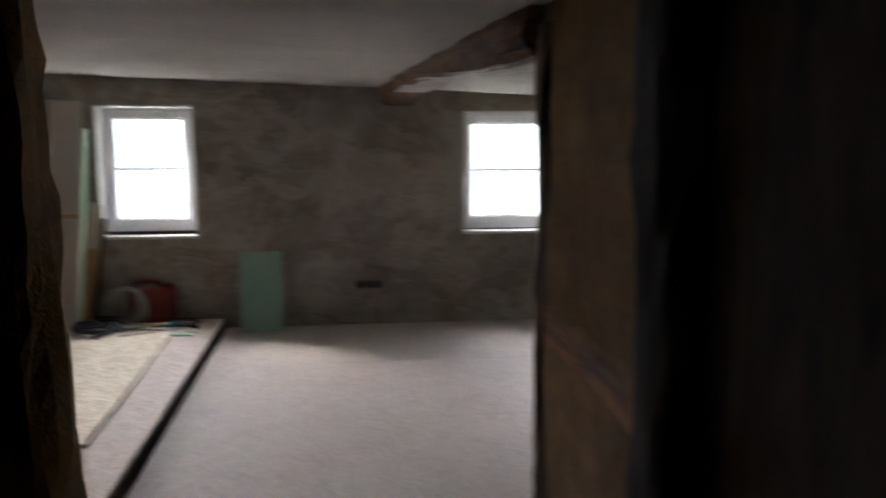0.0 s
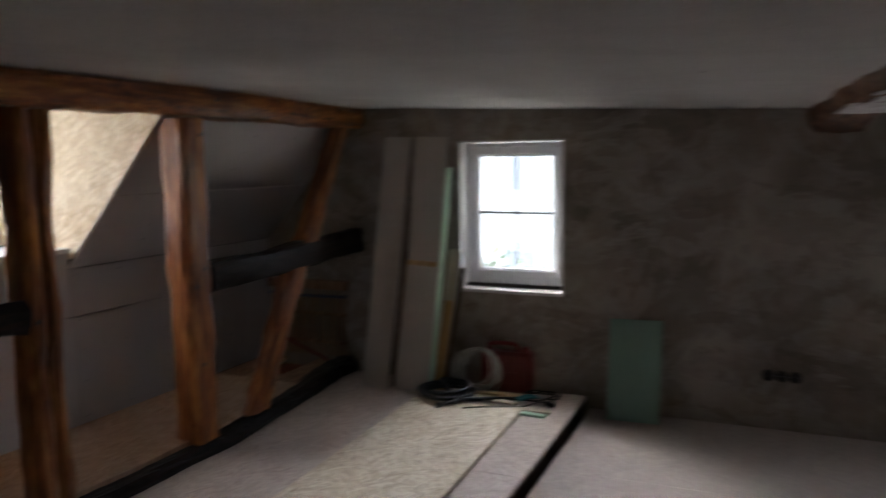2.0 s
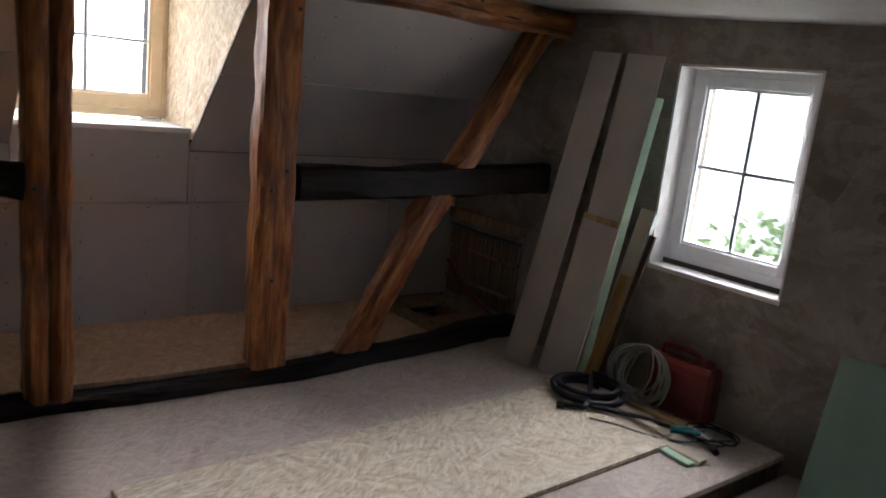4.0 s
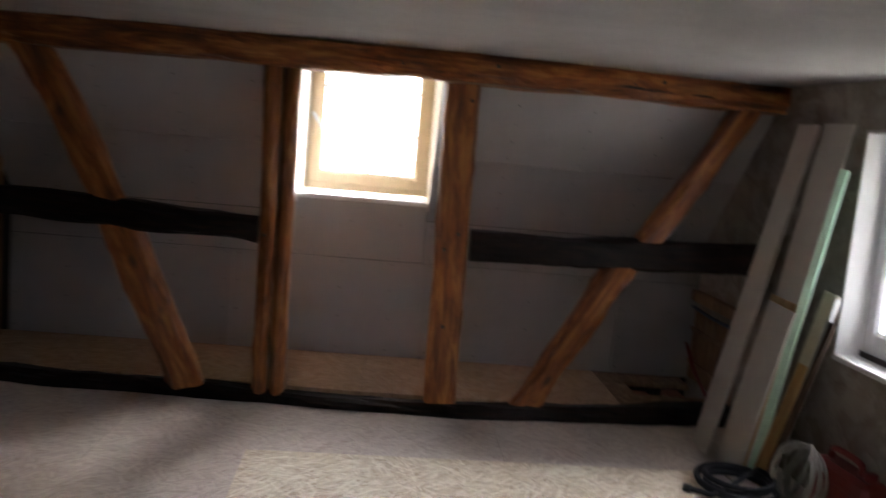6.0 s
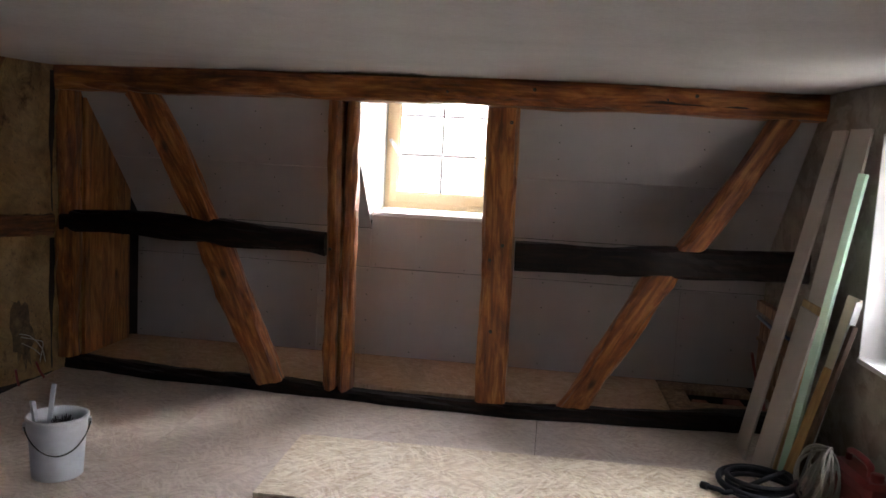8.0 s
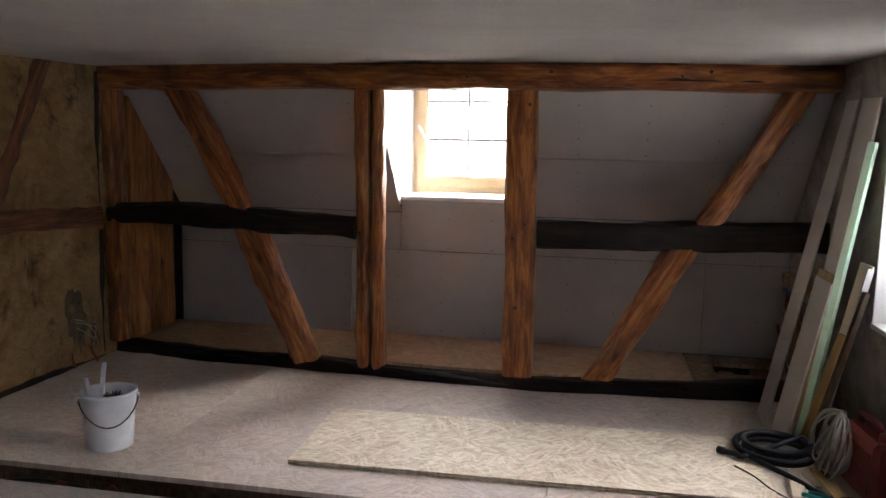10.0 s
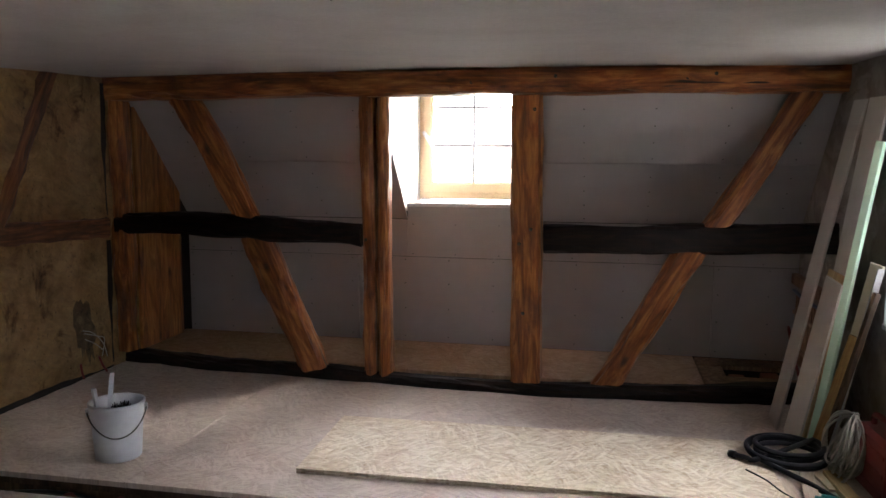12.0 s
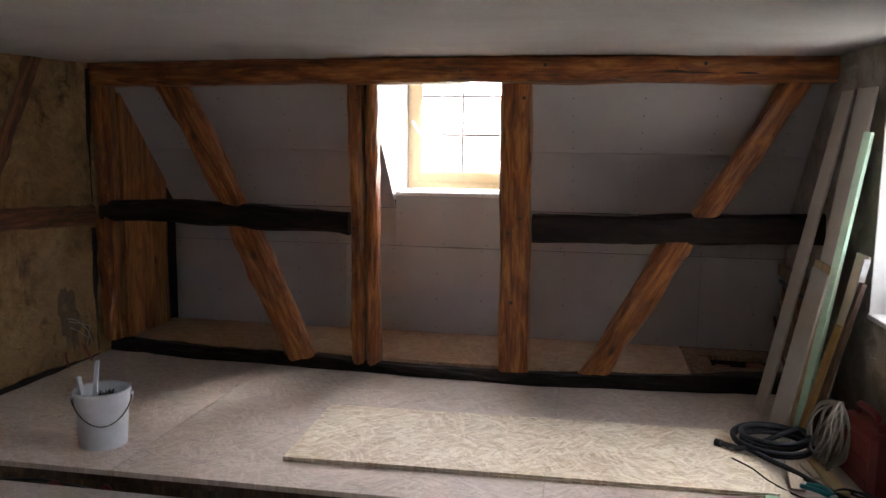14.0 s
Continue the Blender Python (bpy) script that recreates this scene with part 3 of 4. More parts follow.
# ---- windows ----
def casement(name, cx, y, z0, z1, w, rows, mat, label, handle_x, bottom=0.1, side=0.085, cols=2, lever=0):
    """A window in the plane y: fixed frame, sash, glazing bars, panes and handle. Local x across, y outwards."""
    thing = empty(name, cx, y, z0, label, "window", kind="structure")
    h, hw = z1 - z0, w / 2
    f = 0.035
    frame_bm = boxes((-hw, -hw + f, 0, 0.07, 0, h), (hw - f, hw, 0, 0.07, 0, h), (-hw + f, hw - f, 0, 0.07, 0, f + 0.02), (-hw + f, hw - f, 0, 0.07, h - f, h), bevel=0.003)
    parts = [part("window_frame", frame_bm, mat, thing, "fixed outer frame")]
    a, b, c = -hw + f - 0.008, hw - f + 0.008, f + 0.012
    s = side - f + 0.008
    zt = h - f + 0.008
    zb = bottom
    sash = boxes((a, a + s, -0.012, 0.05, c, zt), (b - s, b, -0.012, 0.05, c, zt), (a + s, b - s, -0.012, 0.05, c, zb), (a + s, b - s, -0.012, 0.05, zt - s, zt), bevel=0.004)
    parts.append(part("sash", sash, mat, thing, "opening sash with rounded edges"))
    gx0, gx1, gz0, gz1 = a + s, b - s, zb, zt - s
    bead = 0.012
    parts.append(part("glazing_bead", boxes((gx0, gx0 + bead, 0.0, 0.02, gz0, gz1), (gx1 - bead, gx1, 0.0, 0.02, gz0, gz1), (gx0 + bead, gx1 - bead, 0, 0.02, gz0, gz0 + bead), (gx0 + bead, gx1 - bead, 0, 0.02, gz1 - bead, gz1)), mat, thing))
    for i in range(1, cols):
        xx = gx0 + (gx1 - gx0) * i / cols
        parts.append(part("glazing_bar", boxes((xx - 0.009, xx + 0.009, 0.012, 0.03, gz0, gz1)), BAR, thing, "slim grey glazing bar"))
    for j in range(1, rows):
        zz = gz0 + (gz1 - gz0) * j / rows
        parts.append(part("glazing_bar", boxes((gx0, gx1, 0.013, 0.029, zz - 0.009, zz + 0.009)), BAR, thing, "slim grey glazing bar"))
    pane = part("pane", boxes((gx0, gx1, 0.032, 0.036, gz0, gz1)), GLASS, thing, "clear glass pane")
    pane.visible_shadow = False
    hb = boxes((-0.014, 0.014, -0.022, -0.012, -0.035, 0.035), (-0.009, 0.009, -0.05, -0.022, -0.009, 0.009), (-0.009, 0.009, -0.062, -0.045, -0.115, 0.012), bevel=0.003)
    parts.append(part("handle", hb, FRAME, thing, "white lever handle", pose(handle_x, 0, h * 0.45, 0, lever, 0)))
    for p in parts + [pane]:
        p.matrix_world = thing.matrix_world @ (pose(handle_x, 0, h * 0.45, 0, lever, 0) if p.name.startswith("handle") else Matrix())
        p.matrix_parent_inverse = thing.matrix_world.inverted()
    return thing


win_a = casement("window_1", 1.158, 0.122, 0.715, 1.704, 0.715, 2, FRAME, "white two-pane-wide casement window deep in the gable wall", 0.315, side=0.083)
win_b = casement("window_2", 4.06, 0.125, 0.70, 1.668, 0.765, 2, FRAME, "white casement window with glazing bars in the gable wall", -0.33)
win_d = casement("window_3", 0, 0, 0, 1.09, 0.85, 3, PINE, "pale pine dormer window with white glazing bars", -0.375, bottom=0.118, side=0.094, lever=-35)
win_d.matrix_world = pose(-1.243, -2.297, 1.13, 0, 0, 90)
for w, x0, x1 in ((win_a, 0.78, 1.53), (win_b, 3.68, 4.46)):
    zt = 1.72 if w is win_a else 1.68
    rv = empty("window_reveal", (x0 + x1) / 2, 0.05, 0.665, "white painted window reveal and sill", "window reveal", kind="structure")
    part("jamb", boxes((x0, x0 + 0.012, 0.001, 0.195, 0.69, zt - 0.012)), REVEAL, rv)
    part("jamb", boxes((x1 - 0.012, x1, 0.001, 0.195, 0.69, zt - 0.012)), REVEAL, rv)
    part("lintel_lining", boxes((x0, x1, 0.001, 0.195, zt - 0.012, zt)), REVEAL, rv)
    part("sill", boxes((x0, x1, -0.006, 0.195, 0.665, 0.69), bevel=0.003), REVEAL, rv, "white sill board with dust")
    part("joint_tape", boxes((x0 + 0.012, x1 - 0.012, 0.118, 0.124, 0.69, 0.716 if w is win_a else 0.70)), SEAL, rv, "dark joint under the window frame")

# ---- timber frame ----
GF = "timbers of the frame wall"
timber("top_plate", [(-0.06, -4.63, 1.895), (-0.06, -2.8, 1.912), (-0.06, -1.2, 1.912), (-0.06, 0.02, 1.9)], 0.16, 0.17, OAK, rough=0.008, label="long oiled oak top plate under the ceiling", category="beam", group=GF, seed=1)
timber("sill_timber", [(-0.19, -4.6, 0.035), (-0.105, -3.75, 0.015), (-0.095, -3.04, 0.01), (-0.035, -2.2, 0.002), (-0.05, -1.4, 0.0), (-0.135, -0.4, 0.04), (-0.15, 0.0, 0.05)], 0.12, 0.17, OAK_DARK, rough=0.014, label="blackened old sill timber along the floor edge", category="beam", group=GF, seed=2)
timber("post", [(-0.075, -2.76, 0.03), (-0.075, -2.765, 1.0), (-0.07, -2.778, 1.825)], 0.092, 0.16, OAK, label="oiled oak post, half of a split pair", category="post", group=GF, seed=3, rough=0.009)
timber("post", [(-0.075, -2.662, 0.03), (-0.08, -2.675, 1.0), (-0.075, -2.672, 1.825)], 0.082, 0.15, OAK, label="oiled oak post, other half of a split pair", category="post", group=GF, seed=4, rough=0.012)
timber("post", [(-0.085, -1.745, 0.03), (-0.085, -1.76, 1.0), (-0.085, -1.775, 1.825)], 0.185, 0.175, OAK, label="stout oiled oak post beside the dormer", category="post", group=GF, seed=5, rough=0.006)
timber("corner_post", [(-0.075, -4.54, 0.1), (-0.075, -4.545, 1.0), (-0.075, -4.55, 1.82)], 0.12, 0.15, OAK, label="oak corner post against the clay wall", category="post", group=GF, seed=6, rough=0.012)
timber("rail", [(-0.06, -4.56, 0.995), (-0.06, -3.9, 1.0), (-0.06, -2.81, 0.955)], 0.15, 0.13, OAK_DARK, label="smoke-blackened horizontal oak rail between posts", category="beam", group=GF, seed=7, rough=0.01)
timber("rail", [(-0.06, -1.655, 0.96), (-0.06, -0.9, 0.975), (-0.06, 0.0, 1.005)], 0.175, 0.13, OAK_DARK, label="smoke-blackened horizontal rail ending at the gable", category="beam", group=GF, seed=8, rough=0.008)
timber("brace", [(-0.075, -3.155, 0.03), (-0.075, -3.365, 0.5), (-0.075, -3.56, 0.95)], 0.195, 0.13, OAK, label="slanting oak brace below the rail", category="brace", group=GF, seed=9, rough=0.012)
timber("brace", [(-0.075, -3.59, 1.0), (-0.075, -3.83, 1.46), (-0.075, -4.06, 1.85)], 0.18, 0.13, OAK, label="curved oak brace above the rail", category="brace", group=GF, seed=10, rough=0.012)
timber("brace", [(-0.075, -1.28, 0.02), (-0.075, -1.03, 0.46), (-0.075, -0.775, 0.94)], 0.16, 0.13, OAK, label="slanting oak brace below the rail, chipped at its head", category="brace", group=GF, seed=11, rough=0.012)
timber("brace", [(-0.075, -0.685, 1.0), (-0.075, -0.425, 1.42), (-0.075, -0.185, 1.85)], 0.145, 0.13, OAK, label="curved oak brace above the rail", category="brace", group=GF, seed=12, rough=0.01)
BEAM = [(3.14, 0.01, 1.805), (3.19, -0.6, 1.872), (3.25, -1.4, 1.902), (3.32, -2.4, 1.875), (3.38, -3.3, 1.83), (3.42, -4.12, 1.80)]
timber("ceiling_beam", BEAM, 0.31, 0.17, OAK_LIMED, up=(0, 0, 1), label="heavy oak ceiling beam with limewash traces", category="beam", seed=13, rough=0.012, chamfer=0.035)
# added black strip: the shade in the posts' split, put into colour
split_shade = timber("post_filler", [(-0.115, -2.717, 0.03), (-0.115, -2.722, 1.83)], 0.05, 0.06, OAK_DARK, label="added black strip standing in for shade in the split between the paired posts", category="post", group=GF, seed=14, rough=0.004)
eaves_end = empty("end_boarding", -0.5, -4.49, 0.09, "warm brown wooden boarding closing the eaves space", "boarding", kind="structure")
for k, (xa, xb) in enumerate(((-0.69, -0.4), (-0.398, -0.14))):
    za, zb = (min(1.86, SLOPE_FOOT[1] + (x - SLOPE_FOOT[0]) * 0.86 / 0.77) for x in (xa, xb))
    m = pose((xa + xb) / 2, -4.485, 0.09)
    w = (xb - xa) / 2
    bm = prism(bmesh.new(), [(-w, 0), (w, 0), (w, zb - 0.1), (-w, za - 0.1)], -0.012, 0.012 + 0.002 * k)
    part("plank", bm, OAK_END, eaves_end, "", m)

# peg holes in the oak, and cables in the floor gap
def pegs(post, spots):
    for y, z in spots:
        x = post.matrix_world.translation.x
        part("peg_hole", lathe(bmesh.new(), [(0.011, 0.0), (0.011, 0.004), (0.002, 0.0042)], 10), SCREW, post, "dark peg hole", pose(x + spots_face[post.name], y, z, 0, 90, 0))


spots_face = {"post": 0.079, "post.001": 0.074, "post.002": 0.086, "top_plate": 0.083}
pegs(bpy.data.objects["post.002"], [(-1.73, 1.02), (-1.80, 0.93), (-1.72, 1.74), (-1.77, 0.5)])
pegs(bpy.data.objects["post"], [(-2.77, 1.73), (-2.775, 0.93)])
pegs(bpy.data.objects["top_plate"], [(-1.6, 1.93), (-0.86, 1.90), (-2.1, 1.9), (-0.7, 1.93)])
for k, (y0, y1, mat) in enumerate(((-3.75, -3.5, RED), (-3.45, -3.3, RED), (-4.4, -3.0, BLACK), (-2.4, -1.2, BLACK))):
    gap = empty("floor_cable", 1.75, y0, -0.15, "red conduit lying in the gap of the floor" if mat is RED else "black cable lying in the gap of the floor", "cable", group="cables in the floor gap")
    part("conduit", tube(bmesh.new(), smooth_path([(edge_x(y0) + 0.012, y0, -0.19), (edge_x(y0) + 0.018 - 0.006 * k, (y0 + y1) / 2, -0.07), (edge_x(y1) + 0.012, y1, -0.19)], 20), 0.009, 6), mat, gap)

# ---- timbers of the clay wall and doorway ----
timber("rail", [(0.02, -4.62, 0.965), (0.9, -4.625, 0.998), (2.14, -4.63, 0.99)], 0.145, 0.08, OAK_OLD, up=(0, 1, 0), rough=0.008, label="brown old oak rail set into the clay wall", category="beam", group=GC, seed=21)
timber("brace", [(0.99, -4.62, 1.05), (0.775, -4.62, 1.465), (0.5, -4.62, 1.98)], 0.145, 0.06, OAK_OLD, up=(0, 1, 0), rough=0.012, label="worn slanting brace set into the clay wall", category="brace", group=GC, seed=22)
timber("door_post", [(3.4, -4.17, LOW), (3.405, -4.17, 1.0), (3.41, -4.17, 1.8)], 0.17, 0.17, OAK_DULL, up=(0, 1, 0), rough=0.014, label="dark worn oak post beside the doorway", category="post", group=GC, seed=23)
timber("door_post", [(2.06, -4.7, LOW), (2.05, -4.7, 1.0), (2.035, -4.7, 2.0)], 0.2, 0.235, CLAY_BROWN, up=(0, 1, 0), rough=0.02, label="rough post crusted with brown clay beside the doorway", category="post", group=GC, seed=24)
timber("passage_post", [(3.36, -5.13, LOW), (3.36, -5.15, 2.0)], 0.2, 0.17, OAK_DARK, up=(0, 1, 0), rough=0.014, label="blackened post at the end of the passage wall", category="post", group=GC, seed=25)
timber("passage_rail", [(3.35, -5.05, 0.965), (3.35, -4.25, 0.955)], 0.15, 0.06, OAK_END, up=(1, 0, 0), rough=0.01, label="dull brown rail set into the passage wall", category="beam", group=GC, seed=26)

# dark strips laid on the clay, painting the shadow line along its edges
gap_shade = empty("clay_gap_shade", 0.03, -4.6, 0.0, "dark ragged strips painted as the shade in gaps round the clay infill", "gap", kind="structure")
for pts, w in (([(0.022, -4.599, 0.03), (0.03, -4.599, 0.5), (0.024, -4.599, 0.88)], 0.024), ([(0.02, -4.599, 1.05), (0.03, -4.599, 1.5), (0.022, -4.599, 1.93)], 0.022), ([(0.02, -4.599, 0.008), (0.9, -4.599, 0.014), (1.72, -4.599, 0.008)], 0.022)):
    timber("gap", pts, w, 0.012, VOID_SHADE, up=(0, 1, 0), rough=0.012, parent=gap_shade, chamfer=0.002, step=0.02, seed=31)

# lime crust under the ceiling beam, broken open in places
bm = bmesh.new()
beam_pts = smooth_path(BEAM, 60)
grid = []
for i, c in enumerate(beam_pts[14:59]):
    row = []
    for j in range(13):
        u = -0.12 + 0.24 * j / 12
        q = Vector((c.x + u, c.y, c.z - 0.091 - 0.006 * noise.noise(Vector((u * 14, c.y * 6, 2)))))
        row.append((bm.verts.new(q), noise.noise(Vector((u * 7, c.y * 2.4, 5))) - (0.25 if u > -0.05 else -0.12)))
    grid.append(row)
for r0, r1 in zip(grid, grid[1:]):
    for k in range(12):
        vs = (r0[k], r0[k + 1], r1[k + 1], r1[k])
        if sum(v[1] for v in vs) / 4 < 0.12:
            bm.faces.new([v[0] for v in vs]).smooth = True
bmesh.ops.delete(bm, geom=[v for v in bm.verts if not v.link_faces], context="VERTS")
bmesh.ops.solidify(bm, geom=bm.faces[:], thickness=0.006)
crust = part("lime_crust", bm, LIME, bpy.data.objects["ceiling_beam"], "flaking white limewash crust")

# ---- the eaves corner by the gable ----
nook = empty("exposed_gable_foot", -0.45, -0.02, 0.0, "exposed reed mat and batten on the unplastered gable foot", "wall lining", kind="structure")
part("batten", boxes((-0.845, -0.13, -0.05, -0.004, 0.62, 0.69), bevel=0.004), REED, nook, "brown batten")
part("conduit", tube(bmesh.new(), smooth_path([(-0.84, -0.03, 0.575), (-0.5, -0.035, 0.565), (-0.14, -0.03, 0.57)], 20), 0.012), BLUE, nook, "dull blue conduit")
for k in range(28):
    x = -0.83 + k * 0.025
    part("reed", tube(bmesh.new(), smooth_path([(x, -0.012, 0.1), (x + random.uniform(-0.012, 0.012), -0.016, 0.33), (x + random.uniform(-0.01, 0.01), -0.012, 0.555)], 5), 0.006, 5), REED, nook)
for z in (0.2, 0.42):
    part("lath", boxes((-0.84, -0.14, -0.032, -0.02, z, z + 0.022)), REED, nook)
part("red_pipe", tube(bmesh.new(), smooth_path([(-0.8, -0.06, 0.33), (-0.6, -0.07, 0.2), (-0.3, -0.09, 0.1), (-0.16, -0.14, 0.06)], 24), 0.011), RED, nook, "red plastic conduit")
part("floor_board", boxes((-0.40, -0.125, -0.655, -0.01, 0.045, 0.074), bevel=0.003), REED, nook)
part("floor_board", boxes((-0.858, -0.66, -0.655, -0.06, 0.045, 0.074), bevel=0.003), REED, nook)
part("floor_board", boxes((-0.66, -0.40, -0.655, -0.5, 0.043, 0.071), bevel=0.003), REED, nook)
part("brick", boxes((-0.63, -0.45, -0.26, -0.15, -0.062, 0.05), bevel=0.006), BRICK, nook)
part("brick", boxes((-0.62, -0.5, -0.46, -0.36, -0.062, 0.03), bevel=0.006), BRICK, nook)
# near-black too: the hole's shade is painted on its bottom
part("fill", boxes((-0.86, -0.12, -0.66, -0.001, -0.2, -0.06)), VOID_SHADE, nook)

# ---- things in the room ----
# loose strand board on the floor, with a grooved long edge
osb = empty("loose_board", 1.476, -2.653, 0.002, "fresh yellow strand board lying loose on the floor", "board", rz=2.0)
bm = prism(bmesh.new(), [(-0.748, 0), (0, 0), (0, 0.008), (-0.013, 0.008), (-0.013, 0.015), (0, 0.015), (0, 0.023), (-0.748, 0.023)], 0.0, 2.17)
part("board", bm, OSB_NEW, osb, "", osb.matrix_world)

# bucket with tools
BX, BY = 1.465, -3.575
bucket = empty("bucket", BX, BY, 0.001, "white plastic builder's bucket with tools in it", "bucket", rz=125)
bm = lathe(bmesh.new(), [(0.1, 0.0), (0.106, 0.004), (0.119, 0.2), (0.122, 0.205), (0.122, 0.222), (0.124, 0.226), (0.126, 0.262), (0.131, 0.265), (0.131, 0.277), (0.123, 0.279), (0.119, 0.27), (0.102, 0.012), (0.02, 0.01)], 48)
part("body", bm, BUCKET, bucket, "", bucket.matrix_world)
arc = [(0.133 * math.cos(a), -0.133 * math.sin(a), 0.24 - 0.11 * math.sin(a) ** 1.5) for a in np.linspace(0, math.pi, 28)]
part("bail", tube(bmesh.new(), arc, 0.0034, 6), SCREW, bucket, "thin wire bail hanging down", bucket.matrix_world)
for sx in (-1, 1):
    part("ear", boxes((sx * 0.123, sx * 0.139, -0.016, 0.016, 0.218, 0.252), bevel=0.003), BUCKET, bucket, "", bucket.matrix_world)
part("mortar_rest", lathe(bmesh.new(), [(0.104, 0.02), (0.107, 0.06), (0.02, 0.064)], 30), MORTAR, bucket, "grey mortar residue", bucket.matrix_world)

trowel = empty("scraper", BX - 0.045, BY - 0.075, 0.07, "grey scraper with a pale handle standing in the bucket", "hand tool")
tm = pose(BX - 0.045, BY - 0.085, 0.1, -7, 9, 25)
bm = bmesh.new()
prism(bm, [(-0.016, 0.13), (0.016, 0.13), (0.02, 0.2), (0.018, 0.3), (0.006, 0.315), (-0.006, 0.315), (-0.018, 0.3), (-0.02, 0.2)], -0.009, 0.009)
part("handle", bm, GRIP, trowel, "pale grey plastic handle", tm)
part("blade", boxes((-0.035, 0.035, -0.001, 0.001, 0.0, 0.14)), STEEL, trowel, "thin steel blade", tm)
trowel2 = empty("putty_knife", BX - 0.02, BY - 0.1, 0.07, "putty knife with a grey-white handle in the bucket", "hand tool")
tm = pose(BX + 0.0, BY - 0.085, 0.085, 6, -4, 60)
bm = bmesh.new()
prism(bm, [(-0.013, 0.1), (0.013, 0.1), (0.015, 0.2), (0.013, 0.25), (-0.013, 0.25), (-0.015, 0.2)], -0.008, 0.008)
part("handle", bm, GRIP, trowel2, "", tm)
part("blade", boxes((-0.025, 0.025, -0.001, 0.001, 0.0, 0.105)), STEEL, trowel2, "", tm)
brush = empty("brush", BX, BY, 0.07, "dark bristle brush head standing in the bucket", "brush")
bm = bmesh.new()
for k in range(90):
    a, r = random.uniform(0, 6.28), 0.032 * math.sqrt(random.random())
    p = Vector((BX - 0.02 + r * math.cos(a), BY + 0.01 + r * math.sin(a) * 0.6, 0.16))
    tip = p + Vector((r * math.cos(a) * 0.7, r * math.sin(a) * 0.7, random.uniform(0.075, 0.1)))
    tube(bm, [p, tip], 0.0022, 3)
part("bristles", bm, BRISTLE, brush)
part("handle", boxes((BX - 0.05, BX + 0.01, BY - 0.008, BY + 0.028, 0.068, 0.165), bevel=0.006), OAK_DULL, brush)

# boards leaning on the gable wall
GB = "boards leaning on the gable wall"
board("plasterboard_strip", BOARD_EDGE, (0.27, -0.35, 0.002), (0.33, -0.03, 1.756), 0.205, 0.0125, (1, 0, 0), label="tall grey plasterboard strip leaning on the gable", category="board", group=GB)
board("plasterboard_strip", BOARD_EDGE, (0.53, -0.235, 0.002), (0.585, -0.02, 1.752), 0.235, 0.0125, (1, 0.05, 0), label="tall plasterboard strip leaning behind a shorter one", category="board", group=GB)
board("plasterboard_strip", BOARD_EDGE, (0.53, -0.315, 0.002), (0.575, -0.165, 0.856), 0.24, 0.0125, (1, 0.05, 0), label="short grey plasterboard strip leaning in a stack", category="board", group=GB)
board("wood_strip", LATH, (0.515, -0.29, 0.002), (0.555, -0.145, 0.89), 0.23, 0.012, (1, 0.1, 0), label="brown wooden strip showing behind a plasterboard", category="board", group=GB)
board("wood_strip", OAK_DULL, (0.40, -0.27, 0.002), (0.45, -0.1, 0.95), 0.06, 0.02, (1, 0.0, 0), label="dark brown wooden strip between the boards", category="board", group=GB)
board("green_strip", MINT, (0.655, -0.25, 0.002), (0.728, -0.045, 1.538), 0.04, 0.028, (0.75, 0.65, 0), label="pale green plasterboard strip leaning upright", category="board", group=GB)
board("green_strip", GREEN, (0.625, -0.225, 0.002), (0.70, -0.035, 1.53), 0.06, 0.0125, (1, 0.1, 0), label="dark green backed strip behind the pale one", category="board", group=GB)
board("beige_board", BEIGE, (0.67, -0.19, 0.002), (0.765, -0.035, 0.965), 0.08, 0.016, (0.9, 0.4, 0), label="smooth beige board leaning by the window", category="board", group=GB)
board("metal_profile", STEEL, (0.735, -0.2, 0.002), (0.815, -0.035, 0.95), 0.012, 0.03, (1, 0, 0), label="slim bright metal profile leaning by the window", category="profile", group=GB)
board("batten", BATTEN, (0.70, -0.235, 0.002), (0.745, -0.095, 0.61), 0.075, 0.024, (0.75, 0.65, 0), label="yellow-brown sawn batten leaning in the stack", category="batten", group=GB)
board("batten", OAK_DULL, (0.755, -0.23, 0.002), (0.83, -0.05, 0.84), 0.03, 0.025, (1, 0.2, 0), label="thin dark brown batten leaning in the stack", category="batten", group=GB)

# green board on the lower floor
board("green_plasterboard", GREEN, (2.032, -0.19, LOW + 0.003), (2.02, -0.022, 0.55), 0.335, 0.0125, (1, -0.03, 0), label="small green plasterboard offcut leaning on the gable", category="board")

# three empty socket boxes
for x in (2.815, 2.89, 2.965):
    so = empty("socket_box", x, 0.0, 0.257, "empty round black socket box in the plaster", "socket", group="socket boxes in the gable")
    m = pose(x, 0.0, 0.257, 90, 0, 0)
    part("ring", lathe(bmesh.new(), [(0.031, 0.0), (0.036, 0.0005), (0.036, 0.004), (0.033, 0.005), (0.031, 0.001), (0.001, 0.001)], 28), BLACK, so, "", m)
    for sx in (-0.03, 0.03):
        part("screw", lathe(bmesh.new(), [(0.003, 0.001), (0.003, 0.004), (0.001, 0.0045)], 8), STEEL, so, "", m @ pose(sx * 0.8, 0, 0))

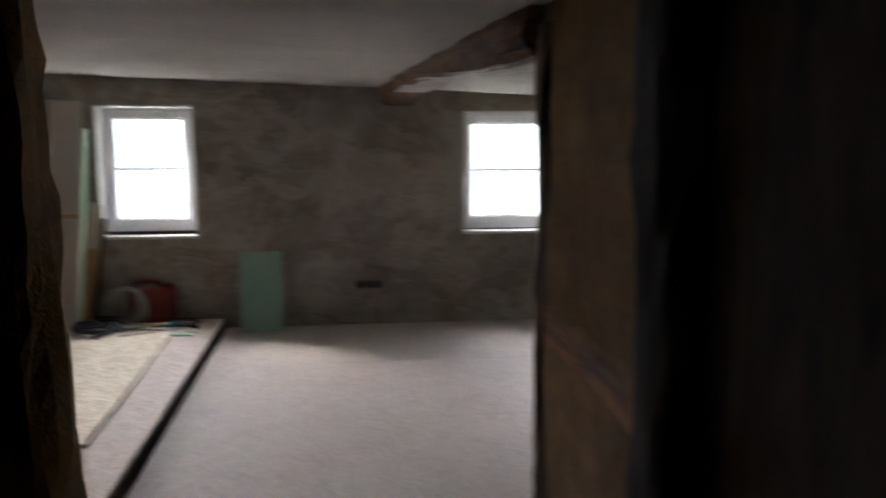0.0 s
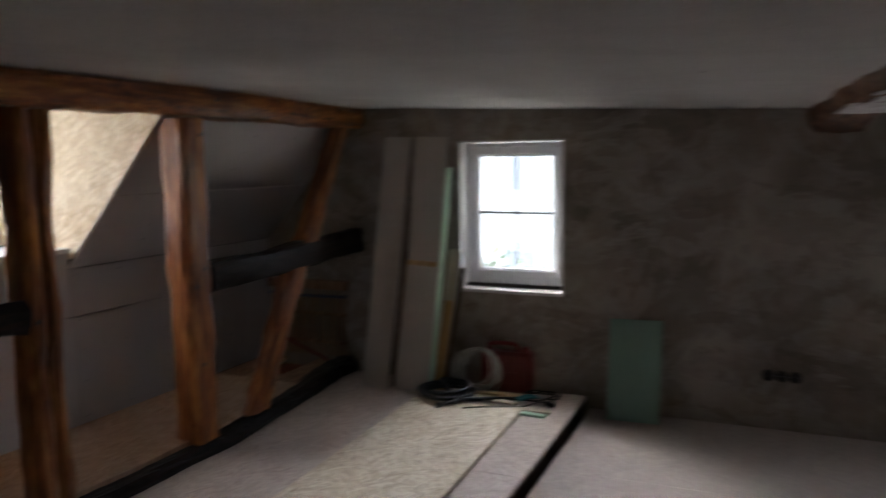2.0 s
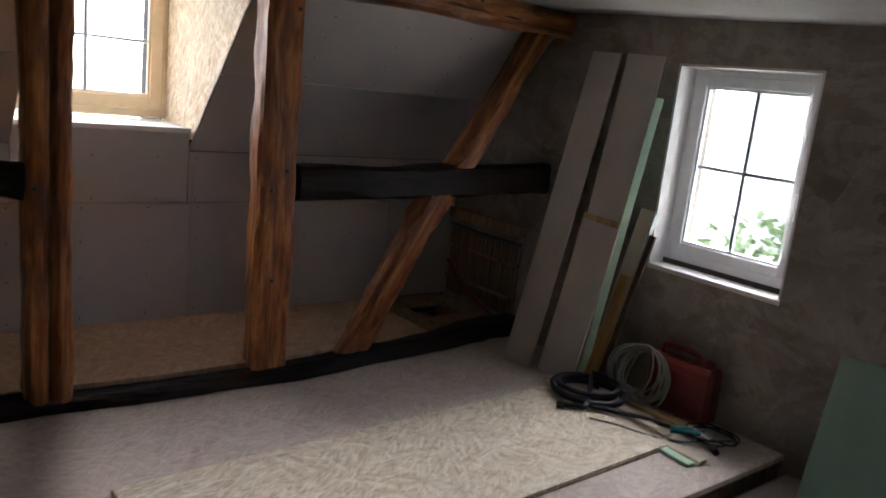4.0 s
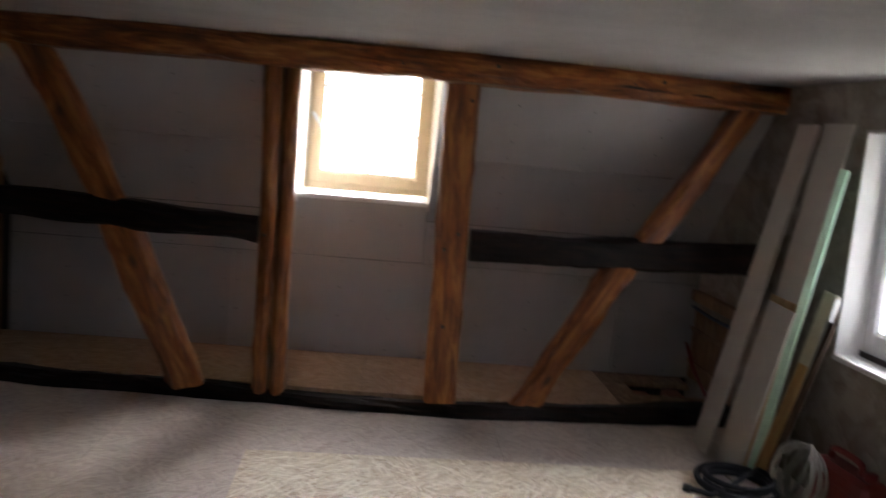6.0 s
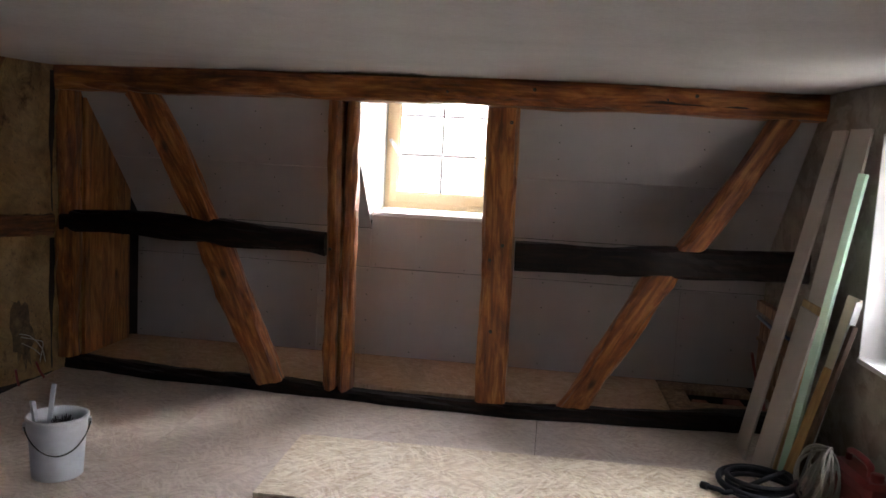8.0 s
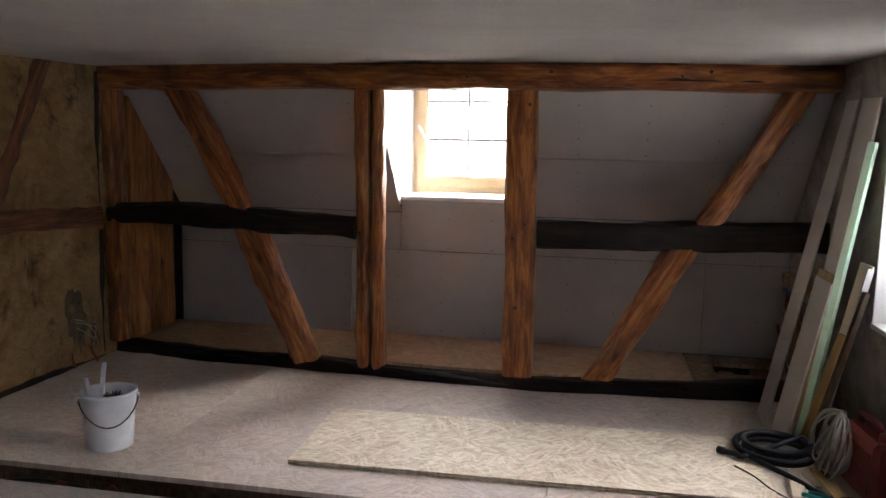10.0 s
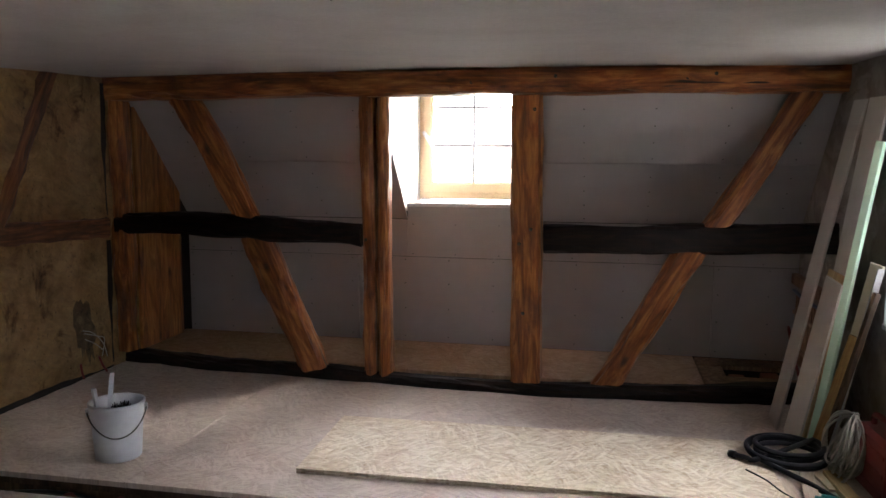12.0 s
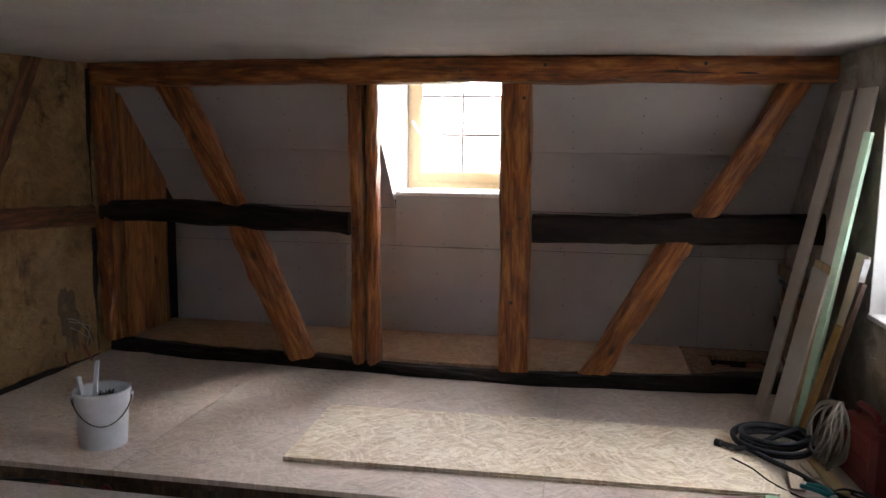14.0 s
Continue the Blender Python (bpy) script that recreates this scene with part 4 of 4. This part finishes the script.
# red canister
can = empty("canister", 1.165, -0.08, 0.001, "red plastic canister standing against the gable", "canister", rz=4)
cm = can.matrix_world
bm = boxes((-0.18, 0.18, -0.062, 0.062, 0.0, 0.285), bevel=0.022)
part("body", bm, RED, can, "", cm)
part("side_rib", boxes((-0.14, 0.14, -0.066, -0.061, 0.05, 0.07), (-0.14, 0.14, -0.066, -0.061, 0.13, 0.15), (-0.14, 0.14, -0.066, -0.061, 0.21, 0.23), bevel=0.002), RED, can, "", cm)
part("handle", tube(bmesh.new(), smooth_path([(-0.13, 0, 0.28), (-0.125, 0, 0.325), (-0.03, 0, 0.335), (0.06, 0, 0.325), (0.07, 0, 0.28)], 20), 0.015, 8), RED, can, "moulded grip", cm)
part("cap", lathe(bmesh.new(), [(0.025, 0.28), (0.027, 0.285), (0.027, 0.315), (0.022, 0.318), (0.002, 0.318)], 20), RED, can, "screw cap", cm @ pose(0.125, 0, 0))

# coil of white cable leaning on the canister
cable = empty("cable_coil", 0.96, -0.20, 0.002, "loose coil of grey-white electric cable leaning on the canister", "cable")
top = Vector((1.0, -0.155, 0.295))
for k in range(13):
    r, f = random.uniform(0.122, 0.155), k / 12 - 0.5
    m = Matrix.Translation(top) @ pose(0, 0, 0, 74 + random.uniform(-8, 8), random.uniform(-9, 9) + 14 * f, -6 + 40 * f + random.uniform(-8, 8))
    ph, w = random.uniform(0, 6), random.uniform(1.0, 1.22)
    pts = []
    for a in np.linspace(0, 2 * math.pi, 44, endpoint=False):
        rr = r * (1 + 0.05 * math.sin(2 * a + ph) + 0.03 * math.sin(3 * a + 2 * ph))
        q = m @ Vector((rr * math.sin(a) * w + 0.02 * f, rr * math.cos(a) - r * 0.98, 0.012 * math.sin(2 * a + ph)))
        q.z = max(q.z, 0.012 + 0.002 * (k % 4))
        q.y = min(q.y, -0.15 if q.x > 1.0 else -0.03)
        pts.append(q)
    part("loop", tube(bmesh.new(), pts, 0.0054, 6, True), CABLE, cable)

# dark hose coil with its free end
hose = empty("hose_coil", 0.84, -0.40, 0.02, "thick dark blue-black hose coiled on the floor", "hose")
bm = bmesh.new()
pts = []
for k in range(110):
    a = k / 110 * 4 * 2 * math.pi + 2.4
    r = 0.165 + 0.024 * math.sin(k * 0.115) + 0.012 * (k / 110)
    pts.append((0.84 + r * math.cos(a) * 0.98, -0.40 + r * math.sin(a) * 0.95, 0.04 + 0.0004 * k + 0.012 * math.sin(k * 0.13 + 1)))
pts += [tuple(q) for q in smooth_path([pts[-1], (0.97, -0.55, 0.055), (0.94, -0.6, 0.046), (0.905, -0.645, 0.042)], 10)[1:]]
tube(bm, pts, 0.0125, 10)
part("hose", bm, HOSE, hose)
bm = tube(bmesh.new(), smooth_path([(0.93, -0.56, 0.05), (1.06, -0.47, 0.045), (1.16, -0.38, 0.035), (1.28, -0.29, 0.02), (1.4, -0.2, 0.018)], 24), 0.0125, 10)
part("tail", bm, HOSE, hose)
part("nozzle", tube(bmesh.new(), [(0.905, -0.645, 0.042), (0.885, -0.67, 0.041)], 0.0175, 10), BLACK, hose, "black end fitting")

cord = empty("extension_cord", 1.36, -0.2, 0.0, "thin black extension cord in loose loops on the floor", "cord")
bm = bmesh.new()
pts = []
for k in range(90):
    a = k / 90 * 3 * 2 * math.pi
    r = 0.11 + 0.02 * math.sin(k * 0.4)
    pts.append((1.42 + r * math.cos(a) * 1.15, -0.19 + r * math.sin(a) * 0.75, 0.012 + 0.012 * (1 + math.sin(k * 0.35))))
tube(bm, pts, 0.005, 6)
tube(bm, smooth_path([(1.05, -0.62, 0.03), (1.15, -0.55, 0.027), (1.28, -0.5, 0.026), (1.38, -0.4, 0.012), (1.44, -0.28, 0.012)], 30), 0.004, 6)
part("cord", bm, BLACK, cord)
part("plug", tube(bmesh.new(), [(1.5, -0.3, 0.018), (1.53, -0.32, 0.018), (1.55, -0.333, 0.018)], 0.016, 10), BLACK, cord, "black rubber plug")
tool = empty("pliers", 1.4, -0.27, 0.02, "pliers with teal grips lying on the cord", "hand tool")
part("grip", tube(bmesh.new(), smooth_path([(1.32, -0.36, 0.045), (1.37, -0.31, 0.055), (1.43, -0.29, 0.05)], 12), 0.011, 8), TEAL, tool, "teal plastic grip")
part("grip", tube(bmesh.new(), smooth_path([(1.34, -0.39, 0.045), (1.4, -0.345, 0.055), (1.44, -0.3, 0.05)], 12), 0.011, 8), TEAL, tool, "teal plastic grip")
part("jaw", boxes((1.425, 1.49, -0.31, -0.275, 0.043, 0.055), bevel=0.003), STEEL, tool)

# offcuts and laths on the floor by the gable
GL = "laths on the floor by the gable"
def lath(a, b, w, t, z, mat, label):
    a, b = Vector((*a, z)), Vector((*b, z))
    board("lath", mat, a, b, w, t, (b - a).cross(Vector((0, 0, 1))), label=label, category="lath", group=GL)
lath((0.53, -0.36), (1.16, -0.27), 0.045, 0.014, 0.0085, OFFCUT, "pale sawn lath lying on the floor")
lath((0.96, -0.345), (1.34, -0.40), 0.06, 0.012, 0.024, OFFCUT, "pale flat offcut lying across a lath")
lath((1.1, -0.47), (1.57, -0.46), 0.055, 0.018, 0.0105, OFFCUT, "pale lath lying near the board's end")
lath((1.36, -0.515), (1.56, -0.535), 0.05, 0.016, 0.0095, MINT, "short greenish offcut on the floor")
lath((0.98, -0.245), (1.34, -0.225), 0.06, 0.03, 0.0165, LATH, "brown batten lying before the canister")

# cables coming out of the clay wall
outlet = empty("wall_cables", 0.3, -4.59, 0.2, "loose pale cables hanging from a broken patch of clay wall", "cable")
for k, (pts, mat) in enumerate((
    ([(0.34, -4.6, 0.32), (0.30, -4.55, 0.3), (0.24, -4.52, 0.22), (0.2, -4.52, 0.12)], CABLE),
    ([(0.33, -4.6, 0.3), (0.26, -4.54, 0.27), (0.21, -4.53, 0.24), (0.24, -4.53, 0.13)], CABLE),
    ([(0.32, -4.6, 0.26), (0.27, -4.56, 0.22), (0.22, -4.54, 0.17)], CABLE),
    ([(0.38, -4.59, 0.11), (0.375, -4.585, 0.05), (0.37, -4.575, 0.006)], RED),
    ([(0.22, -4.57, 0.12), (0.2, -4.56, 0.06), (0.17, -4.55, 0.006)], RED))):
    part("cable", tube(bmesh.new(), smooth_path(pts, 16), 0.003 if mat is CABLE else 0.008, 6), mat, outlet, "red conduit end" if mat is RED else "")
bm = bmesh.new()
n = 26
c = bm.verts.new((0.32, -4.594, 0.33))
rim = []
for k in range(n):
    a = 2 * math.pi * k / n
    r = 1 + 0.7 * noise.noise(Vector((math.cos(a) * 2.6, math.sin(a) * 2.6, 4)))
    rim.append(bm.verts.new((0.32 + 0.09 * r * math.cos(a) + 0.03 * math.sin(a), -4.597, 0.32 + 0.2 * r * math.sin(a))))
for k in range(n):
    bm.faces.new((c, rim[k], rim[(k + 1) % n]))
part("broken_patch", bm, PATCH, outlet, "dark broken patch of straw clay")

hook = empty("ceiling_hook", 2.58, -2.06, 1.88, "small bent wire hanging from the ceiling", "hook")
part("wire", tube(bmesh.new(), smooth_path([(2.58, -2.06, 1.915), (2.582, -2.06, 1.9), (2.576, -2.058, 1.889)], 8), 0.003, 6), SCREW, hook)

# ---- outside ----
tagged(part("ground", slab([(-300, -300), (300, -300), (300, 300), (-300, 300)], -3.3, -3.2), GRASS), "pale grass and paving far below the windows", "ground", kind="structure")


def house(x, y, w, d, h, label, rz):
    """A plain rendered house with a pitched roof and rows of windows."""
    hm = pose(x, y, -3.2, 0, 0, rz)
    h_ob = new("house")
    h_ob.matrix_world = hm
    tagged(h_ob, label, "house")
    part("wall", boxes((-w / 2, w / 2, 0, d, 0, h)), FACADE, h_ob, "", hm)
    rf = bmesh.new()
    prism(rf, [(-w / 2 - 0.4, h), (w / 2 + 0.4, h), (0, h + w * 0.38)], -0.4, d + 0.4)
    part("roof", rf, TILES, h_ob, "grey tiled roof", hm)
    for i in range(3):
        for j in range(2):
            wx, wz = -w / 2 + w * (i + 0.5) / 3, 1.0 + 2.9 * j
            wd = part("window", boxes((wx - 0.5, wx + 0.5, -0.05, -0.004, wz, wz + 1.4), bevel=0.01), FRAME, h_ob, "", hm)
            part("pane", boxes((wx - 0.42, wx - 0.02, -0.06, -0.051, wz + 0.08, wz + 1.32)), PANE, wd, "", hm)
            part("pane", boxes((wx + 0.02, wx + 0.42, -0.06, -0.051, wz + 0.08, wz + 1.32)), PANE, wd, "", hm)
    return h_ob


house(-3.6, 15, 8, 9, 5.6, "pale rendered house across the street", 4)
house(8.5, 24, 10, 9, 5.8, "pale house farther down the street", -6)


def bush(x, y, z, s, label):
    """A shrub: short stems and a crown of many small leaves."""
    b_ob = empty("shrub", x, y, z, label, "shrub")
    st = bmesh.new()
    for k in range(6):
        a = k * 1.05
        tube(st, [(x, y, z), (x + 0.25 * s * math.cos(a), y + 0.25 * s * math.sin(a), z + 0.5 * s), (x + 0.5 * s * math.cos(a), y + 0.5 * s * math.sin(a), z + 0.95 * s)], 0.02 * s, 5)
    part("stems", st, OAK_DULL, b_ob)
    lv = bmesh.new()
    rng = random.Random(int(x * 10))
    for k in range(900):
        v = Vector((rng.gauss(0, 1), rng.gauss(0, 1), rng.gauss(0, 0.8))).normalized() * s * (0.45 + 0.45 * rng.random())
        v *= 1 + 0.35 * noise.noise(v * 2.2)
        p = Vector((x, y, z + 0.85 * s)) + v
        t, u = Vector((rng.gauss(0, 1), rng.gauss(0, 1), rng.gauss(0, 1))).normalized() * 0.07 * s, Vector((rng.gauss(0, 1), rng.gauss(0, 1), rng.gauss(0, 1))).normalized() * 0.05 * s
        lv.faces.new([lv.verts.new(p - t), lv.verts.new(p + u), lv.verts.new(p + t), lv.verts.new(p - u)])
    part("crown", lv, LEAF, b_ob)


bush(-1.6, 9.0, -3.2, 1.5, "green shrub in the garden below the windows")
bush(-3.4, 10.0, -3.2, 1.9, "tall green shrub beside the neighbouring house")
